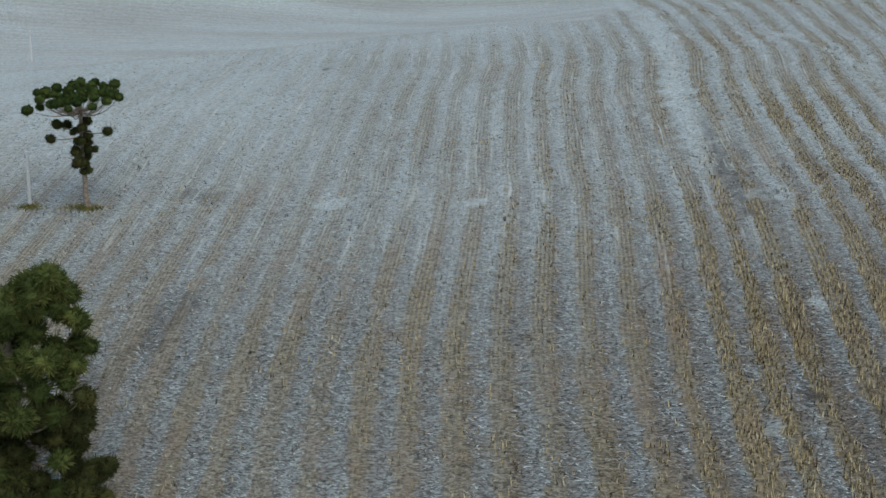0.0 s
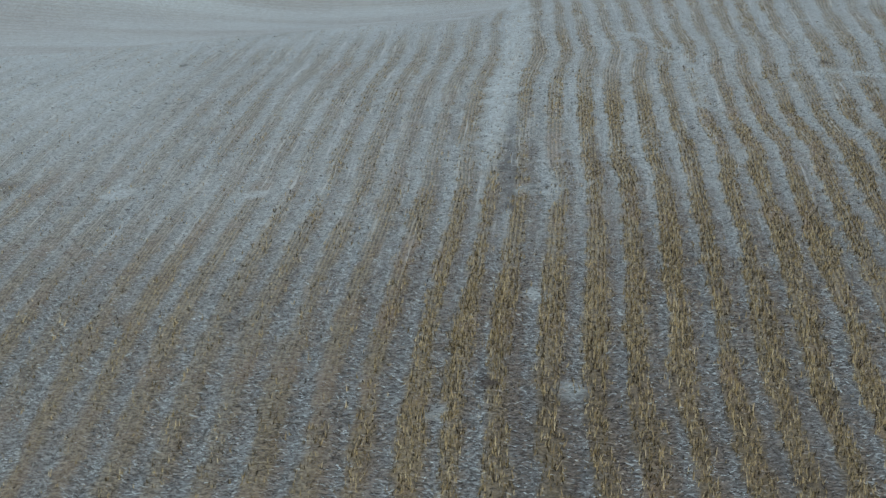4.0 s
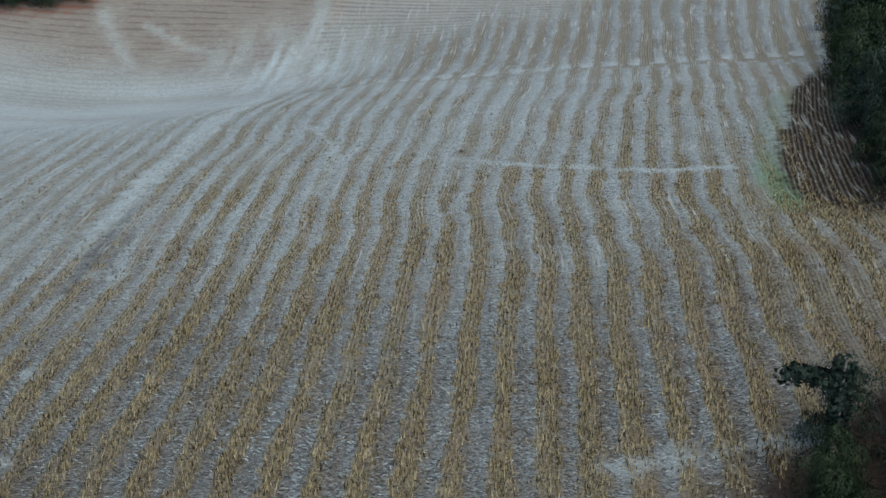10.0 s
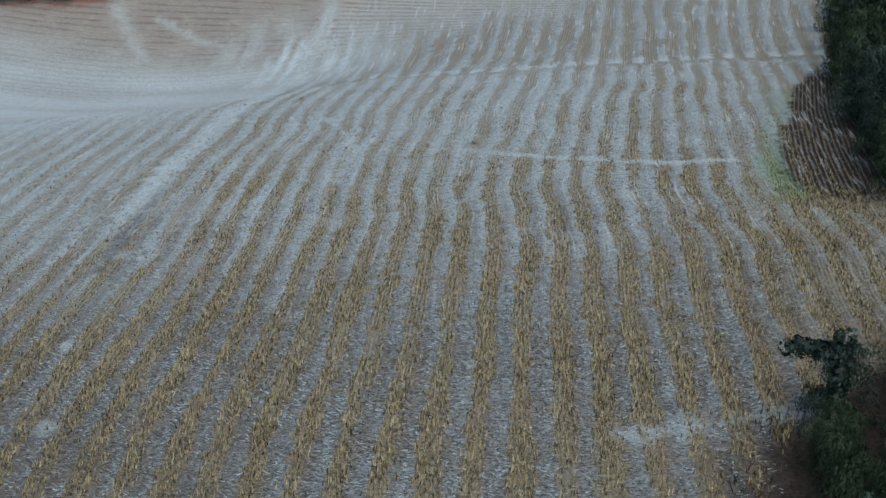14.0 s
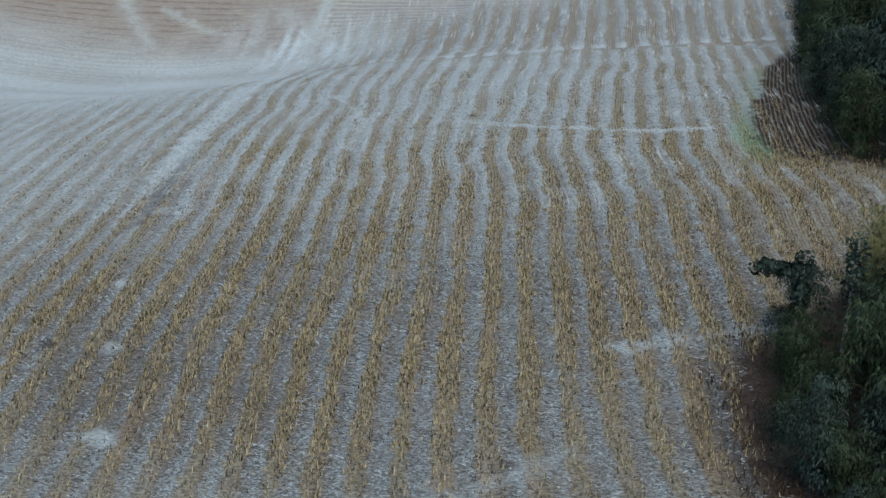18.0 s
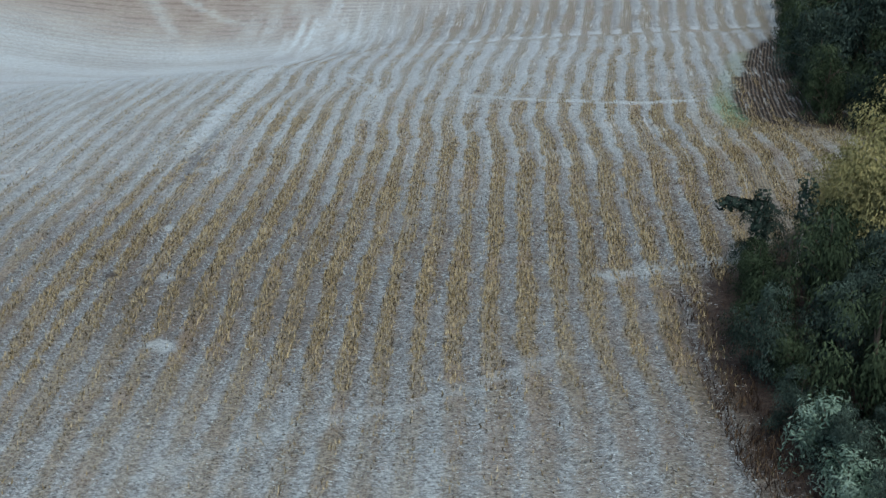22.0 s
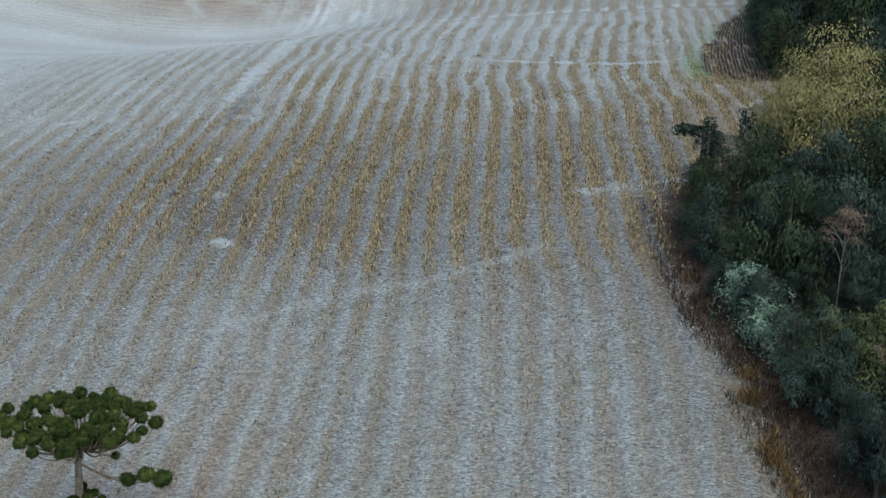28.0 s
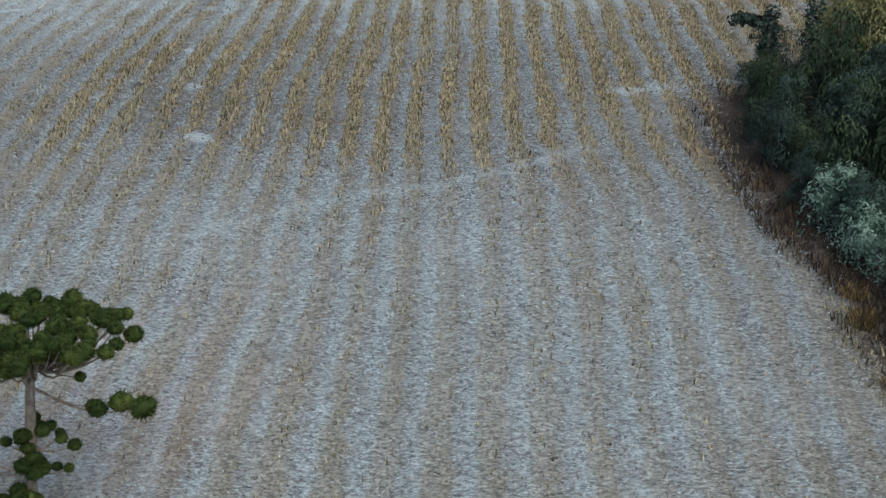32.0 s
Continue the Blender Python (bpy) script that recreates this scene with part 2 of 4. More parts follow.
    head = ease(61, 66, x) * ease(57, 65, y) * ease(106, 97, y)
    tint = np.maximum(tint, 0.75 * head * (0.35 + 0.9 * blur_noise(x, y, 3.5, 18)) * (1 - 0.8 * np.clip(track, 0, 1)))
    # near: where shade between standing stalks is put into the ground colour
    near = ease(90, 64, y) * main * (0.72 + 0.4 * zone) * (1 - 0.75 * ease(48, 30, y)) * (1 - 0.7 * ease(56, 80, y) * ease(22, -2, x))
    dry = np.clip(rows_field * (1 - 0.55 * hollow) + top * (1 - 0.3 * right), 0, 1)
    edge = np.interp(y, *HEDGE) - x
    near = np.maximum(near, 0.75 * ease(15, 4, edge) * ease(62, 50, y) * main)
    soil = ease(4.2 + 1.6 * ease(28, 20, y), 1.2 + 0.9 * ease(28, 20, y), edge + 1.6 * fray) * ease(62, 56, y) * 0.95
    soil = np.maximum(soil, ease(1.5, -1.0, edge))
    soil = np.maximum(soil, 0.62 * ease(6.5, 2.5, edge + 2.4 * (blur_noise(x, y, 3, 27) - 0.5)) * ease(58, 55, y) * ease(30, 42, y) * np.clip(0.3 + 1.1 * blur_noise(edge * 3.0, y * 0.3, 1.6, 28), 0, 1))
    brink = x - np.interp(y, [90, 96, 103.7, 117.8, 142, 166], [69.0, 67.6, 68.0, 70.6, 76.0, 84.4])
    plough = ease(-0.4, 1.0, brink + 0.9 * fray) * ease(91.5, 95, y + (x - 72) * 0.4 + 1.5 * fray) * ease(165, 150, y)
    green = ease(1.9, 0.5, off_line(x, y, [(68.2, 94), (67.6, 99), (67.6, 105), (69.8, 118), (73.4, 134), (75.4, 142)]) + 0.9 * fray) * (0.35 + 0.65 * ease(116, 100, y))
    # Dark soil spots by place, plus one broad dimmed patch.
    dark_and_dimmed = 0.8 * ease(1.0, 0.0, off_line(x, y, [(12.6, 80), (12.4, 86), (11.6, 92), (11.2, 99)]) + 1.1 * fray)
    dark_and_dimmed = np.maximum(dark_and_dimmed, 0.45 * ease(1.3, 0.1, np.hypot((x + 28) / 2.4, (y - 82) / 1.4) + 1.3 * fray))
    dark_and_dimmed = np.maximum(dark_and_dimmed, 0.8 * ease(1.2, 0.3, np.hypot((x - 23.2) / 2.6, (y - 7.2) / 1.6) + 0.7 * fray))
    dark_and_dimmed = np.maximum(dark_and_dimmed, 0.45 * ease(1.6, 0.2, off_line(x, y, [(-29, 50), (-26, 60), (-24, 66)]) + 1.6 * fray))
    # Light falling off towards one corner, put into the ground colour as darker earth.
    dark_and_dimmed = np.maximum(dark_and_dimmed, 0.30 * ease(12, 18, x) * ease(36, 30, x) * ease(44, 50, y) * ease(62, 56, y) * (0.3 + blur_noise(x, y, 3, 36)))
    for px, py in ((39.4, 113.6), (-25.3, 118.4), (46.3, 52.1), (7.6, 67.2), (-0.7, 91.3), (13.6, 57.5), (12.2, 84.3), (11.8, 81.0), (46.0, 44.0), (45.7, 38.0)):
        dark_and_dimmed = np.maximum(dark_and_dimmed, 0.7 * ease(0.7, 0.1, np.hypot(x - px, (y - py) * 0.8) + 0.8 * fray))
    soil = np.maximum(soil, dark_and_dimmed)
    red = ease(3.0, 0.5, off_line(x, y, [(-64, 191.3), (-51, 193), (-33, 198)]) + 1.5 * fray) * 0.75
    red = np.maximum(red, 0.16 * ease(0.5, 0.75, blur_noise(x * 1.6, y * 0.7, 2.5, 33)) * ease(12, 4, np.hypot(x - 26, (y - 16) * 0.8)))
    smear = (1 - rows_field) * ease(50, 82, y)
    return dict(smear=smear, stubble=stub, frost=np.clip(frost, 0, 1), track=np.clip(track, 0, 1), soil=np.clip(soil, 0, 1), dry=dry, green=np.clip(green, 0, 1),
                plough=np.clip(plough, 0, 1), red=np.clip(red, 0, 1), rows=9 * phase, trash=np.clip(trash, 0, 1), cross=rows_field, main=main, tint=tint, near=np.clip(near, 0, 1), zone=zone)


# ---- materials ----
def material(name, rough=0.9):
    mat = bpy.data.materials.new(name)
    mat.use_nodes = True
    tree = mat.node_tree
    bsdf = tree.nodes["Principled BSDF"]
    bsdf.inputs["Roughness"].default_value = rough
    bsdf.inputs["Specular IOR Level"].default_value = 0.25
    return mat, tree, bsdf


def node(tree, kind, **values):
    n = tree.nodes.new(kind)
    for key, value in values.items():
        n.inputs[key.replace("_", " ")].default_value = value
    return n


def mix(tree, fac, a, b, blend="MIX"):
    m = tree.nodes.new("ShaderNodeMix")
    m.data_type, m.blend_type = "RGBA", blend
    for slot, value in ((0, fac), (6, a), (7, b)):
        if isinstance(value, bpy.types.NodeSocket):
            tree.links.new(value, m.inputs[slot])
        else:
            m.inputs[slot].default_value = value if slot == 0 else (*value, 1)
    return m.outputs[2]


def ramp(tree, fac, lo, hi, to_lo=0.0, to_hi=1.0):
    r = tree.nodes.new("ShaderNodeMapRange")
    r.interpolation_type = "SMOOTHSTEP"
    for slot, value in zip(range(1, 5), (lo, hi, to_lo, to_hi)):
        r.inputs[slot].default_value = value
    tree.links.new(fac, r.inputs[0])
    return r.outputs[0]


def maths(tree, op, a, b=0.0):
    m = tree.nodes.new("ShaderNodeMath")
    m.operation = op
    for slot, value in ((0, a), (1, b)):
        if isinstance(value, bpy.types.NodeSocket):
            tree.links.new(value, m.inputs[slot])
        else:
            m.inputs[slot].default_value = value
    return m.outputs[0]


def attribute(tree, name):
    a = tree.nodes.new("ShaderNodeAttribute")
    a.attribute_name = name
    return a.outputs["Fac"]


def noise_of(tree, vector, scale, detail=4, rough=0.6):
    n = node(tree, "ShaderNodeTexNoise", Scale=scale, Detail=detail, Roughness=rough)
    if vector is not None:
        tree.links.new(vector, n.inputs["Vector"])
    return n.outputs["Fac"]


def stretched(tree, scale):
    c = tree.nodes.new("ShaderNodeTexCoord")
    m = tree.nodes.new("ShaderNodeMapping")
    m.inputs["Scale"].default_value = scale
    tree.links.new(c.outputs["Object"], m.inputs["Vector"])
    return m.outputs["Vector"]


def frosty(bsdf, weight):
    """The fuzz of ice crystals, which catches the light at low angles."""
    bsdf.inputs["Sheen Weight"].default_value = weight
    bsdf.inputs["Sheen Roughness"].default_value = 0.35
    bsdf.inputs["Sheen Tint"].default_value = (0.85, 0.93, 1.0, 1)


def ground_material():
    mat, t, bsdf = material("frosted_field", 0.95)
    flat = stretched(t, (1, 1, 1))
    flecks = stretched(t, (1.0, 1.7, 1.0))
    fine = noise_of(t, flecks, 2.6, 5, 0.85)
    grit = noise_of(t, flat, 5.0, 3, 0.8)
    broad = noise_of(t, flat, 0.16, 4, 0.6)
    mid = noise_of(t, flat, 1.1, 4, 0.65)
    litter = mix(t, ramp(t, fine, 0.34, 0.62), (0.085, 0.083, 0.077), (0.44, 0.50, 0.53))
    litter = mix(t, ramp(t, grit, 0.48, 0.66, 0, 0.6), litter, (0.56, 0.61, 0.64))
    litter = mix(t, ramp(t, broad, 0.40, 0.75, 0, 0.35), litter, (0.26, 0.24, 0.20))
    pale = mix(t, ramp(t, fine, 0.30, 0.66), (0.275, 0.315, 0.328), (0.66, 0.76, 0.80))
    lane = t.nodes.new("ShaderNodeCombineXYZ")
    t.links.new(maths(t, "MULTIPLY", attribute(t, "rows"), 0.7), lane.inputs["X"])
    dash = noise_of(t, stretched(t, (1.0, 2.1, 1.0)), 3.6, 3, 0.7)
    # row waves that darken the tone between stalk rows like shade
    drills = maths(t, "MULTIPLY", maths(t, "SINE", maths(t, "MULTIPLY", attribute(t, "rows"), 2 * math.pi)), maths(t, "ADD", 0.25, maths(t, "MULTIPLY", attribute(t, "smear"), 0.75)))
    grain = maths(t, "ADD", maths(t, "MULTIPLY", dash, 0.4), maths(t, "ADD", maths(t, "MULTIPLY", fine, 0.6), maths(t, "MULTIPLY", drills, 0.07)))
    stalk = mix(t, ramp(t, grain, 0.36, 0.66), (0.052, 0.042, 0.029), (0.385, 0.318, 0.188))
    stalk = mix(t, ramp(t, broad, 0.50, 0.68, 0, 0.45), stalk, mix(t, fine, (0.10, 0.065, 0.05), (0.40, 0.28, 0.21)))
    stalk = mix(t, ramp(t, grit, 0.52, 0.68, 0, 0.35), stalk, (0.40, 0.37, 0.30))
    earth = mix(t, ramp(t, fine, 0.3, 0.7), (0.018, 0.013, 0.011), (0.082, 0.058, 0.048))
    place = t.nodes.new("ShaderNodeSeparateXYZ")
    t.links.new(flat, place.inputs[0])
    t.links.new(maths(t, "MULTIPLY", place.outputs["Y"], 0.10), lane.inputs["Y"])
    streaks = noise_of(t, lane.outputs[0], 1.0, 4, 0.7)
    along = maths(t, "ADD", place.outputs["Y"], maths(t, "MULTIPLY", place.outputs["X"], -0.10))
    lines = maths(t, "SINE", maths(t, "ADD", maths(t, "MULTIPLY", along, 2 * math.pi / 1.55), maths(t, "MULTIPLY", noise_of(t, stretched(t, (0.25, 1.0, 1.0)), 0.5, 4, 0.6), 5.0)))
    dry = mix(t, ramp(t, maths(t, "ADD", maths(t, "MULTIPLY", lines, 0.17), fine), 0.24, 0.80), (0.19, 0.152, 0.132), (0.52, 0.485, 0.44))
    dry = mix(t, ramp(t, broad, 0.4, 0.7, 0, 0.5), dry, (0.46, 0.45, 0.40))
    crust = noise_of(t, stretched(t, (1, 1, 1)), 2.2, 4, 0.7)
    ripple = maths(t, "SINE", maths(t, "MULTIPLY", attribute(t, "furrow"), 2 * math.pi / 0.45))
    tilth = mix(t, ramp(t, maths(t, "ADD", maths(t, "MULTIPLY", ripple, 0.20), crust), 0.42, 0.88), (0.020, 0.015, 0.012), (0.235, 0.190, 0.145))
    weed = mix(t, ramp(t, fine, 0.35, 0.65), (0.06, 0.12, 0.05), (0.25, 0.40, 0.25))
    colour = mix(t, maths(t, "MULTIPLY", attribute(t, "frost"), 0.45), litter, pale)
    # darker litter tone, standing for shade between the stalks close by
    shaded_litter = mix(t, ramp(t, fine, 0.32, 0.62), (0.052, 0.049, 0.046), (0.29, 0.32, 0.335))
    shaded_litter = mix(t, ramp(t, grit, 0.50, 0.66, 0, 0.5), shaded_litter, (0.42, 0.46, 0.48))
    colour = mix(t, maths(t, "MULTIPLY", attribute(t, "near"), 0.72), colour, shaded_litter)
    trash = mix(t, ramp(t, dash, 0.36, 0.64), (0.045, 0.038, 0.034), (0.27, 0.245, 0.215))
    # dark flecks painted in as shaded gaps, strongest where near is high
    shade_gaps = maths(t, "MULTIPLY", ramp(t, dash, 0.38, 0.56, 0.95, 0.0), maths(t, "ADD", maths(t, "MULTIPLY", attribute(t, "near"), 0.68), 0.30))
    colour = mix(t, shade_gaps, colour, (0.042, 0.039, 0.037))
    colour = mix(t, maths(t, "MULTIPLY", ramp(t, maths(t, "ADD", maths(t, "MULTIPLY", drills, 0.07), fine), 0.30, 0.54, 0.34, 0.0), attribute(t, "main")), colour, (0.085, 0.080, 0.074))
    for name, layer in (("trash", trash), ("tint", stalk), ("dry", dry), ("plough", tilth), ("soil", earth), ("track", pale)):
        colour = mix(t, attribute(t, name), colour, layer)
    colour = mix(t, maths(t, "MULTIPLY", ramp(t, streaks, 0.53, 0.72, 0, 0.8), maths(t, "MULTIPLY", attribute(t, "smear"), maths(t, "SUBTRACT", 1.0, maths(t, "MULTIPLY", attribute(t, "near"), 0.6)))), colour, (0.60, 0.64, 0.64))
    colour = mix(t, maths(t, "MULTIPLY", attribute(t, "green"), 0.85), colour, weed)
    colour = mix(t, attribute(t, "red"), colour, mix(t, fine, (0.16, 0.055, 0.035), (0.34, 0.15, 0.10)))
    drill = maths(t, "MULTIPLY", ramp(t, maths(t, "ADD", maths(t, "MULTIPLY", lines, 0.36), mid), 0.30, 0.80), maths(t, "MULTIPLY", attribute(t, "cross"), maths(t, "SUBTRACT", 1.0, attribute(t, "track"))))
    colour = mix(t, maths(t, "MULTIPLY", drill, 0.66), colour, (0.22, 0.19, 0.17))
    t.links.new(colour, bsdf.inputs["Base Color"])
    bump = node(t, "ShaderNodeBump", Strength=0.8, Distance=0.15)
    t.links.new(maths(t, "ADD", maths(t, "ADD", fine, maths(t, "MULTIPLY", grit, 0.6)), maths(t, "MULTIPLY", dash, 0.5)), bump.inputs["Height"])
    t.links.new(bump.outputs[0], bsdf.inputs["Normal"])
    frosty(bsdf, 0.35)
    bare = maths(t, "MAXIMUM", attribute(t, "soil"), attribute(t, "plough"))
    t.links.new(maths(t, "MULTIPLY", maths(t, "SUBTRACT", 1.0, bare), 0.35), bsdf.inputs["Sheen Weight"])
    return mat


def leafy(name, dark, light, warm=None, share=0.0, vary=0.42):
    """Foliage: colours vary from leaf to leaf and from clump to clump."""
    mat, t, bsdf = material(name, 0.85)
    bsdf.inputs["Specular IOR Level"].default_value = 0.08
    geo = t.nodes.new("ShaderNodeNewGeometry")
    who = t.nodes.new("ShaderNodeObjectInfo")
    patch = noise_of(t, stretched(t, (1, 1, 1)), 0.42, 3, 0.6)
    blend = maths(t, "ADD", maths(t, "MULTIPLY", geo.outputs["Random Per Island"], 0.10), maths(t, "MULTIPLY", patch, 1.1))
    colour = mix(t, ramp(t, blend, 0.30, 0.95), dark, light)
    if warm:
        colour = mix(t, ramp(t, patch, 0.52, 0.70, 0, share), colour, warm)
    colour = mix(t, maths(t, "MULTIPLY", who.outputs["Random"], vary), colour, dark)
    t.links.new(colour, bsdf.inputs["Base Color"])
    bsdf.inputs["Subsurface Weight"].default_value = 0.0
    return mat


def grained(name, dark, light, scale, rough=0.85, stretch=(1, 1, 1)):
    mat, t, bsdf = material(name, rough)
    v = stretched(t, stretch)
    f, g = noise_of(t, v, scale, 5, 0.7), noise_of(t, v, scale * 0.15, 3)
    colour = mix(t, ramp(t, f, 0.3, 0.7), dark, light)
    colour = mix(t, ramp(t, g, 0.4, 0.8, 0, 0.4), colour, dark)
    t.links.new(colour, bsdf.inputs["Base Color"])
    bump = node(t, "ShaderNodeBump", Strength=0.5, Distance=0.03)
    t.links.new(f, bump.inputs["Height"])
    t.links.new(bump.outputs[0], bsdf.inputs["Normal"])
    return mat


def scattered(name, tones, rough=0.9, frost=0.0):
    """Loose bits: each piece takes one of the tones."""
    mat, t, bsdf = material(name, rough)
    geo = t.nodes.new("ShaderNodeNewGeometry")
    r = t.nodes.new("ShaderNodeValToRGB")
    while len(r.color_ramp.elements) < len(tones):
        r.color_ramp.elements.new(0.5)
    for n, (e, tone) in enumerate(zip(r.color_ramp.elements, tones)):
        e.position, e.color = n / (len(tones) - 1), (*tone, 1)
    t.links.new(geo.outputs["Random Per Island"], r.inputs[0])
    t.links.new(r.outputs[0], bsdf.inputs["Base Color"])
    if frost:
        frosty(bsdf, frost)
    return mat


GROUND = ground_material()

STRAW = scattered("dry_stalks", [(0.02, 0.016, 0.011), (0.065, 0.050, 0.029), (0.27, 0.212, 0.112), (0.51, 0.410, 0.222), (0.68, 0.60, 0.41)])
LITTER = scattered("frosted_litter", [(0.030, 0.031, 0.032), (0.13, 0.139, 0.147), (0.37, 0.420, 0.447), (0.53, 0.612, 0.652), (0.63, 0.718, 0.758)], frost=0.3)
TRASH = scattered("brown_trash", [(0.03, 0.026, 0.023), (0.09, 0.075, 0.062), (0.22, 0.185, 0.15), (0.36, 0.32, 0.27), (0.50, 0.50, 0.48)])
BROWN_STALKS = scattered("brown_stalks", [(0.016, 0.012, 0.010), (0.042, 0.028, 0.022), (0.080, 0.052, 0.038), (0.19, 0.13, 0.075)])
GOLDEN = scattered("golden_stalks", [(0.05, 0.034, 0.017), (0.14, 0.095, 0.042), (0.25, 0.170, 0.075), (0.36, 0.265, 0.13)])
GRASS = scattered("tuft_grass", [(0.07, 0.09, 0.025), (0.20, 0.19, 0.06), (0.30, 0.25, 0.11)])
BARK_PALE = grained("araucaria_bark", (0.17, 0.13, 0.10), (0.42, 0.35, 0.28), 6.0, stretch=(1, 1, 0.5))
BARK_DARK = grained("forest_bark", (0.05, 0.04, 0.03), (0.17, 0.14, 0.11), 6.0, stretch=(1, 1, 0.3))
BARK_GREY = grained("bleached_bark", (0.30, 0.27, 0.24), (0.55, 0.51, 0.47), 7.0, stretch=(1, 1, 0.3))
NEEDLES = leafy("araucaria_needles", (0.017, 0.032, 0.010), (0.125, 0.165, 0.042), (0.13, 0.11, 0.04), 0.3, 0.7)
OLD_NEEDLES = leafy("old_araucaria_needles", (0.026, 0.032, 0.012), (0.105, 0.105, 0.034), (0.12, 0.085, 0.03), 0.5, 0.6)
BUSHY_NEEDLES = leafy("bushy_araucaria_needles", (0.030, 0.046, 0.015), (0.185, 0.215, 0.062), (0.16, 0.115, 0.045), 0.5, 0.5)
LEAF_DEEP = leafy("deep_green_leaves", (0.008, 0.016, 0.0135), (0.118, 0.176, 0.146))
LEAF_GREEN = leafy("green_leaves", (0.010, 0.020, 0.012), (0.105, 0.148, 0.082))
LEAF_YELLOW = leafy("yellowing_leaves", (0.19, 0.188, 0.085), (0.44, 0.41, 0.19), (0.42, 0.31, 0.14), 0.3, 0.2)
LEAF_PALE = leafy("silvery_leaves", (0.07, 0.13, 0.095), (0.36, 0.49, 0.40))
LEAF_LIME = leafy("light_green_leaves", (0.04, 0.062, 0.030), (0.22, 0.26, 0.11))
LEAF_DRY = leafy("withered_leaves", (0.13, 0.095, 0.075), (0.36, 0.27, 0.21))
WHITE_PAINT = grained("white_painted_concrete", (0.60, 0.60, 0.60), (0.80, 0.81, 0.82), 9.0)
GREY_WOOD = grained("weathered_pole_wood", (0.13, 0.11, 0.10), (0.27, 0.24, 0.22), 9.0, stretch=(1, 1, 0.2))


# ---- mesh helpers ----
def mesh_of(name, verts, faces, mat):
    """A mesh from arrays; all faces have the same number of corners."""
    verts, faces = np.asarray(verts, np.float32), np.asarray(faces, np.int32)
    me = bpy.data.meshes.new(name)
    me.vertices.add(len(verts))
    me.vertices.foreach_set("co", verts.ravel())
    n = faces.shape[1]
    me.loops.add(faces.size)
    me.loops.foreach_set("vertex_index", faces.ravel())
    me.polygons.add(len(faces))
    me.polygons.foreach_set("loop_start", np.arange(0, faces.size, n, dtype=np.int32))
    me.update(calc_edges=True)
    me.materials.append(mat)
    return me


def smooth(me):
    me.polygons.foreach_set("use_smooth", np.ones(len(me.polygons), bool))
    return me


def child(name, me, parent, label=""):
    ob = new(name, me)
    ob.parent = parent
    return tagged(ob, label)


def tube(points, radii, sides=8):
    """A tapered, bent tube through the points, closed at both ends by small rings."""
    points = np.asarray(points, float)
    verts, faces = [], []
    way = np.gradient(points, axis=0)
    for n, (p, r) in enumerate(zip(points, radii)):
        d = way[n] / (np.linalg.norm(way[n]) + 1e-9)
        side = np.cross(d, (0.31, 0.95, 0.05))
        side /= np.linalg.norm(side)
        other = np.cross(d, side)
        for k in range(sides):
            a = 2 * math.pi * k / sides
            verts.append(p + r * (math.cos(a) * side + math.sin(a) * other))
        if n:
            for k in range(sides):
                a, b = (n - 1) * sides + k, (n - 1) * sides + (k + 1) % sides
                faces.append((a, b, b + sides, a + sides))
    return np.array(verts), np.array(faces)


def merged(pieces):
    verts, faces, base = [], [], 0
    for v, f in pieces:
        verts.append(v)
        faces.append(f + base)
        base += len(v)
    return np.concatenate(verts), np.concatenate(faces)


def leaves(centres, size, rng, out=None, stray=0.6, long=1.0, hang=0.0):
    """Bent four-cornered leaves at the centres; each one's face looks along its row of out, more or less."""
    n = len(centres)
    size = np.broadcast_to(size, n)[:, None] * rng.uniform(0.6, 1.3, (n, 1))
    up = rng.normal(size=(n, 3)) * (stray if out is not None else 1.0)
    if out is not None:
        up += out / (np.linalg.norm(out, axis=1, keepdims=True) + 1e-6)
    up /= np.linalg.norm(up, axis=1, keepdims=True)
    a = np.cross(up, rng.normal(size=(n, 3)))
    a /= np.linalg.norm(a, axis=1, keepdims=True)
    if hang:
        down = np.array([0, 0, -1.0]) + up * up[:, 2:]
        a = (1 - hang) * a + hang * down / (np.linalg.norm(down, axis=1, keepdims=True) + 0.05)
        a /= np.linalg.norm(a, axis=1, keepdims=True) + 1e-6
    b = np.cross(up, a)
    v = np.stack([centres - a * size * 0.5 * long, centres + b * size * 0.32 + up * size * 0.12, centres + a * size * 0.5 * long - up * size * 0.1, centres - b * size * 0.32 + up * size * 0.12], 1)
    return v.reshape(-1, 3), np.arange(4 * n).reshape(n, 4)


# ---- the ground, one sheet to the horizon ----
def graded(lo, hi, step, reach):
    out, at, wide = [], hi, step
    while at < reach:
        wide *= 1.35
        at += wide
        out.append(at)
    return np.array(out)


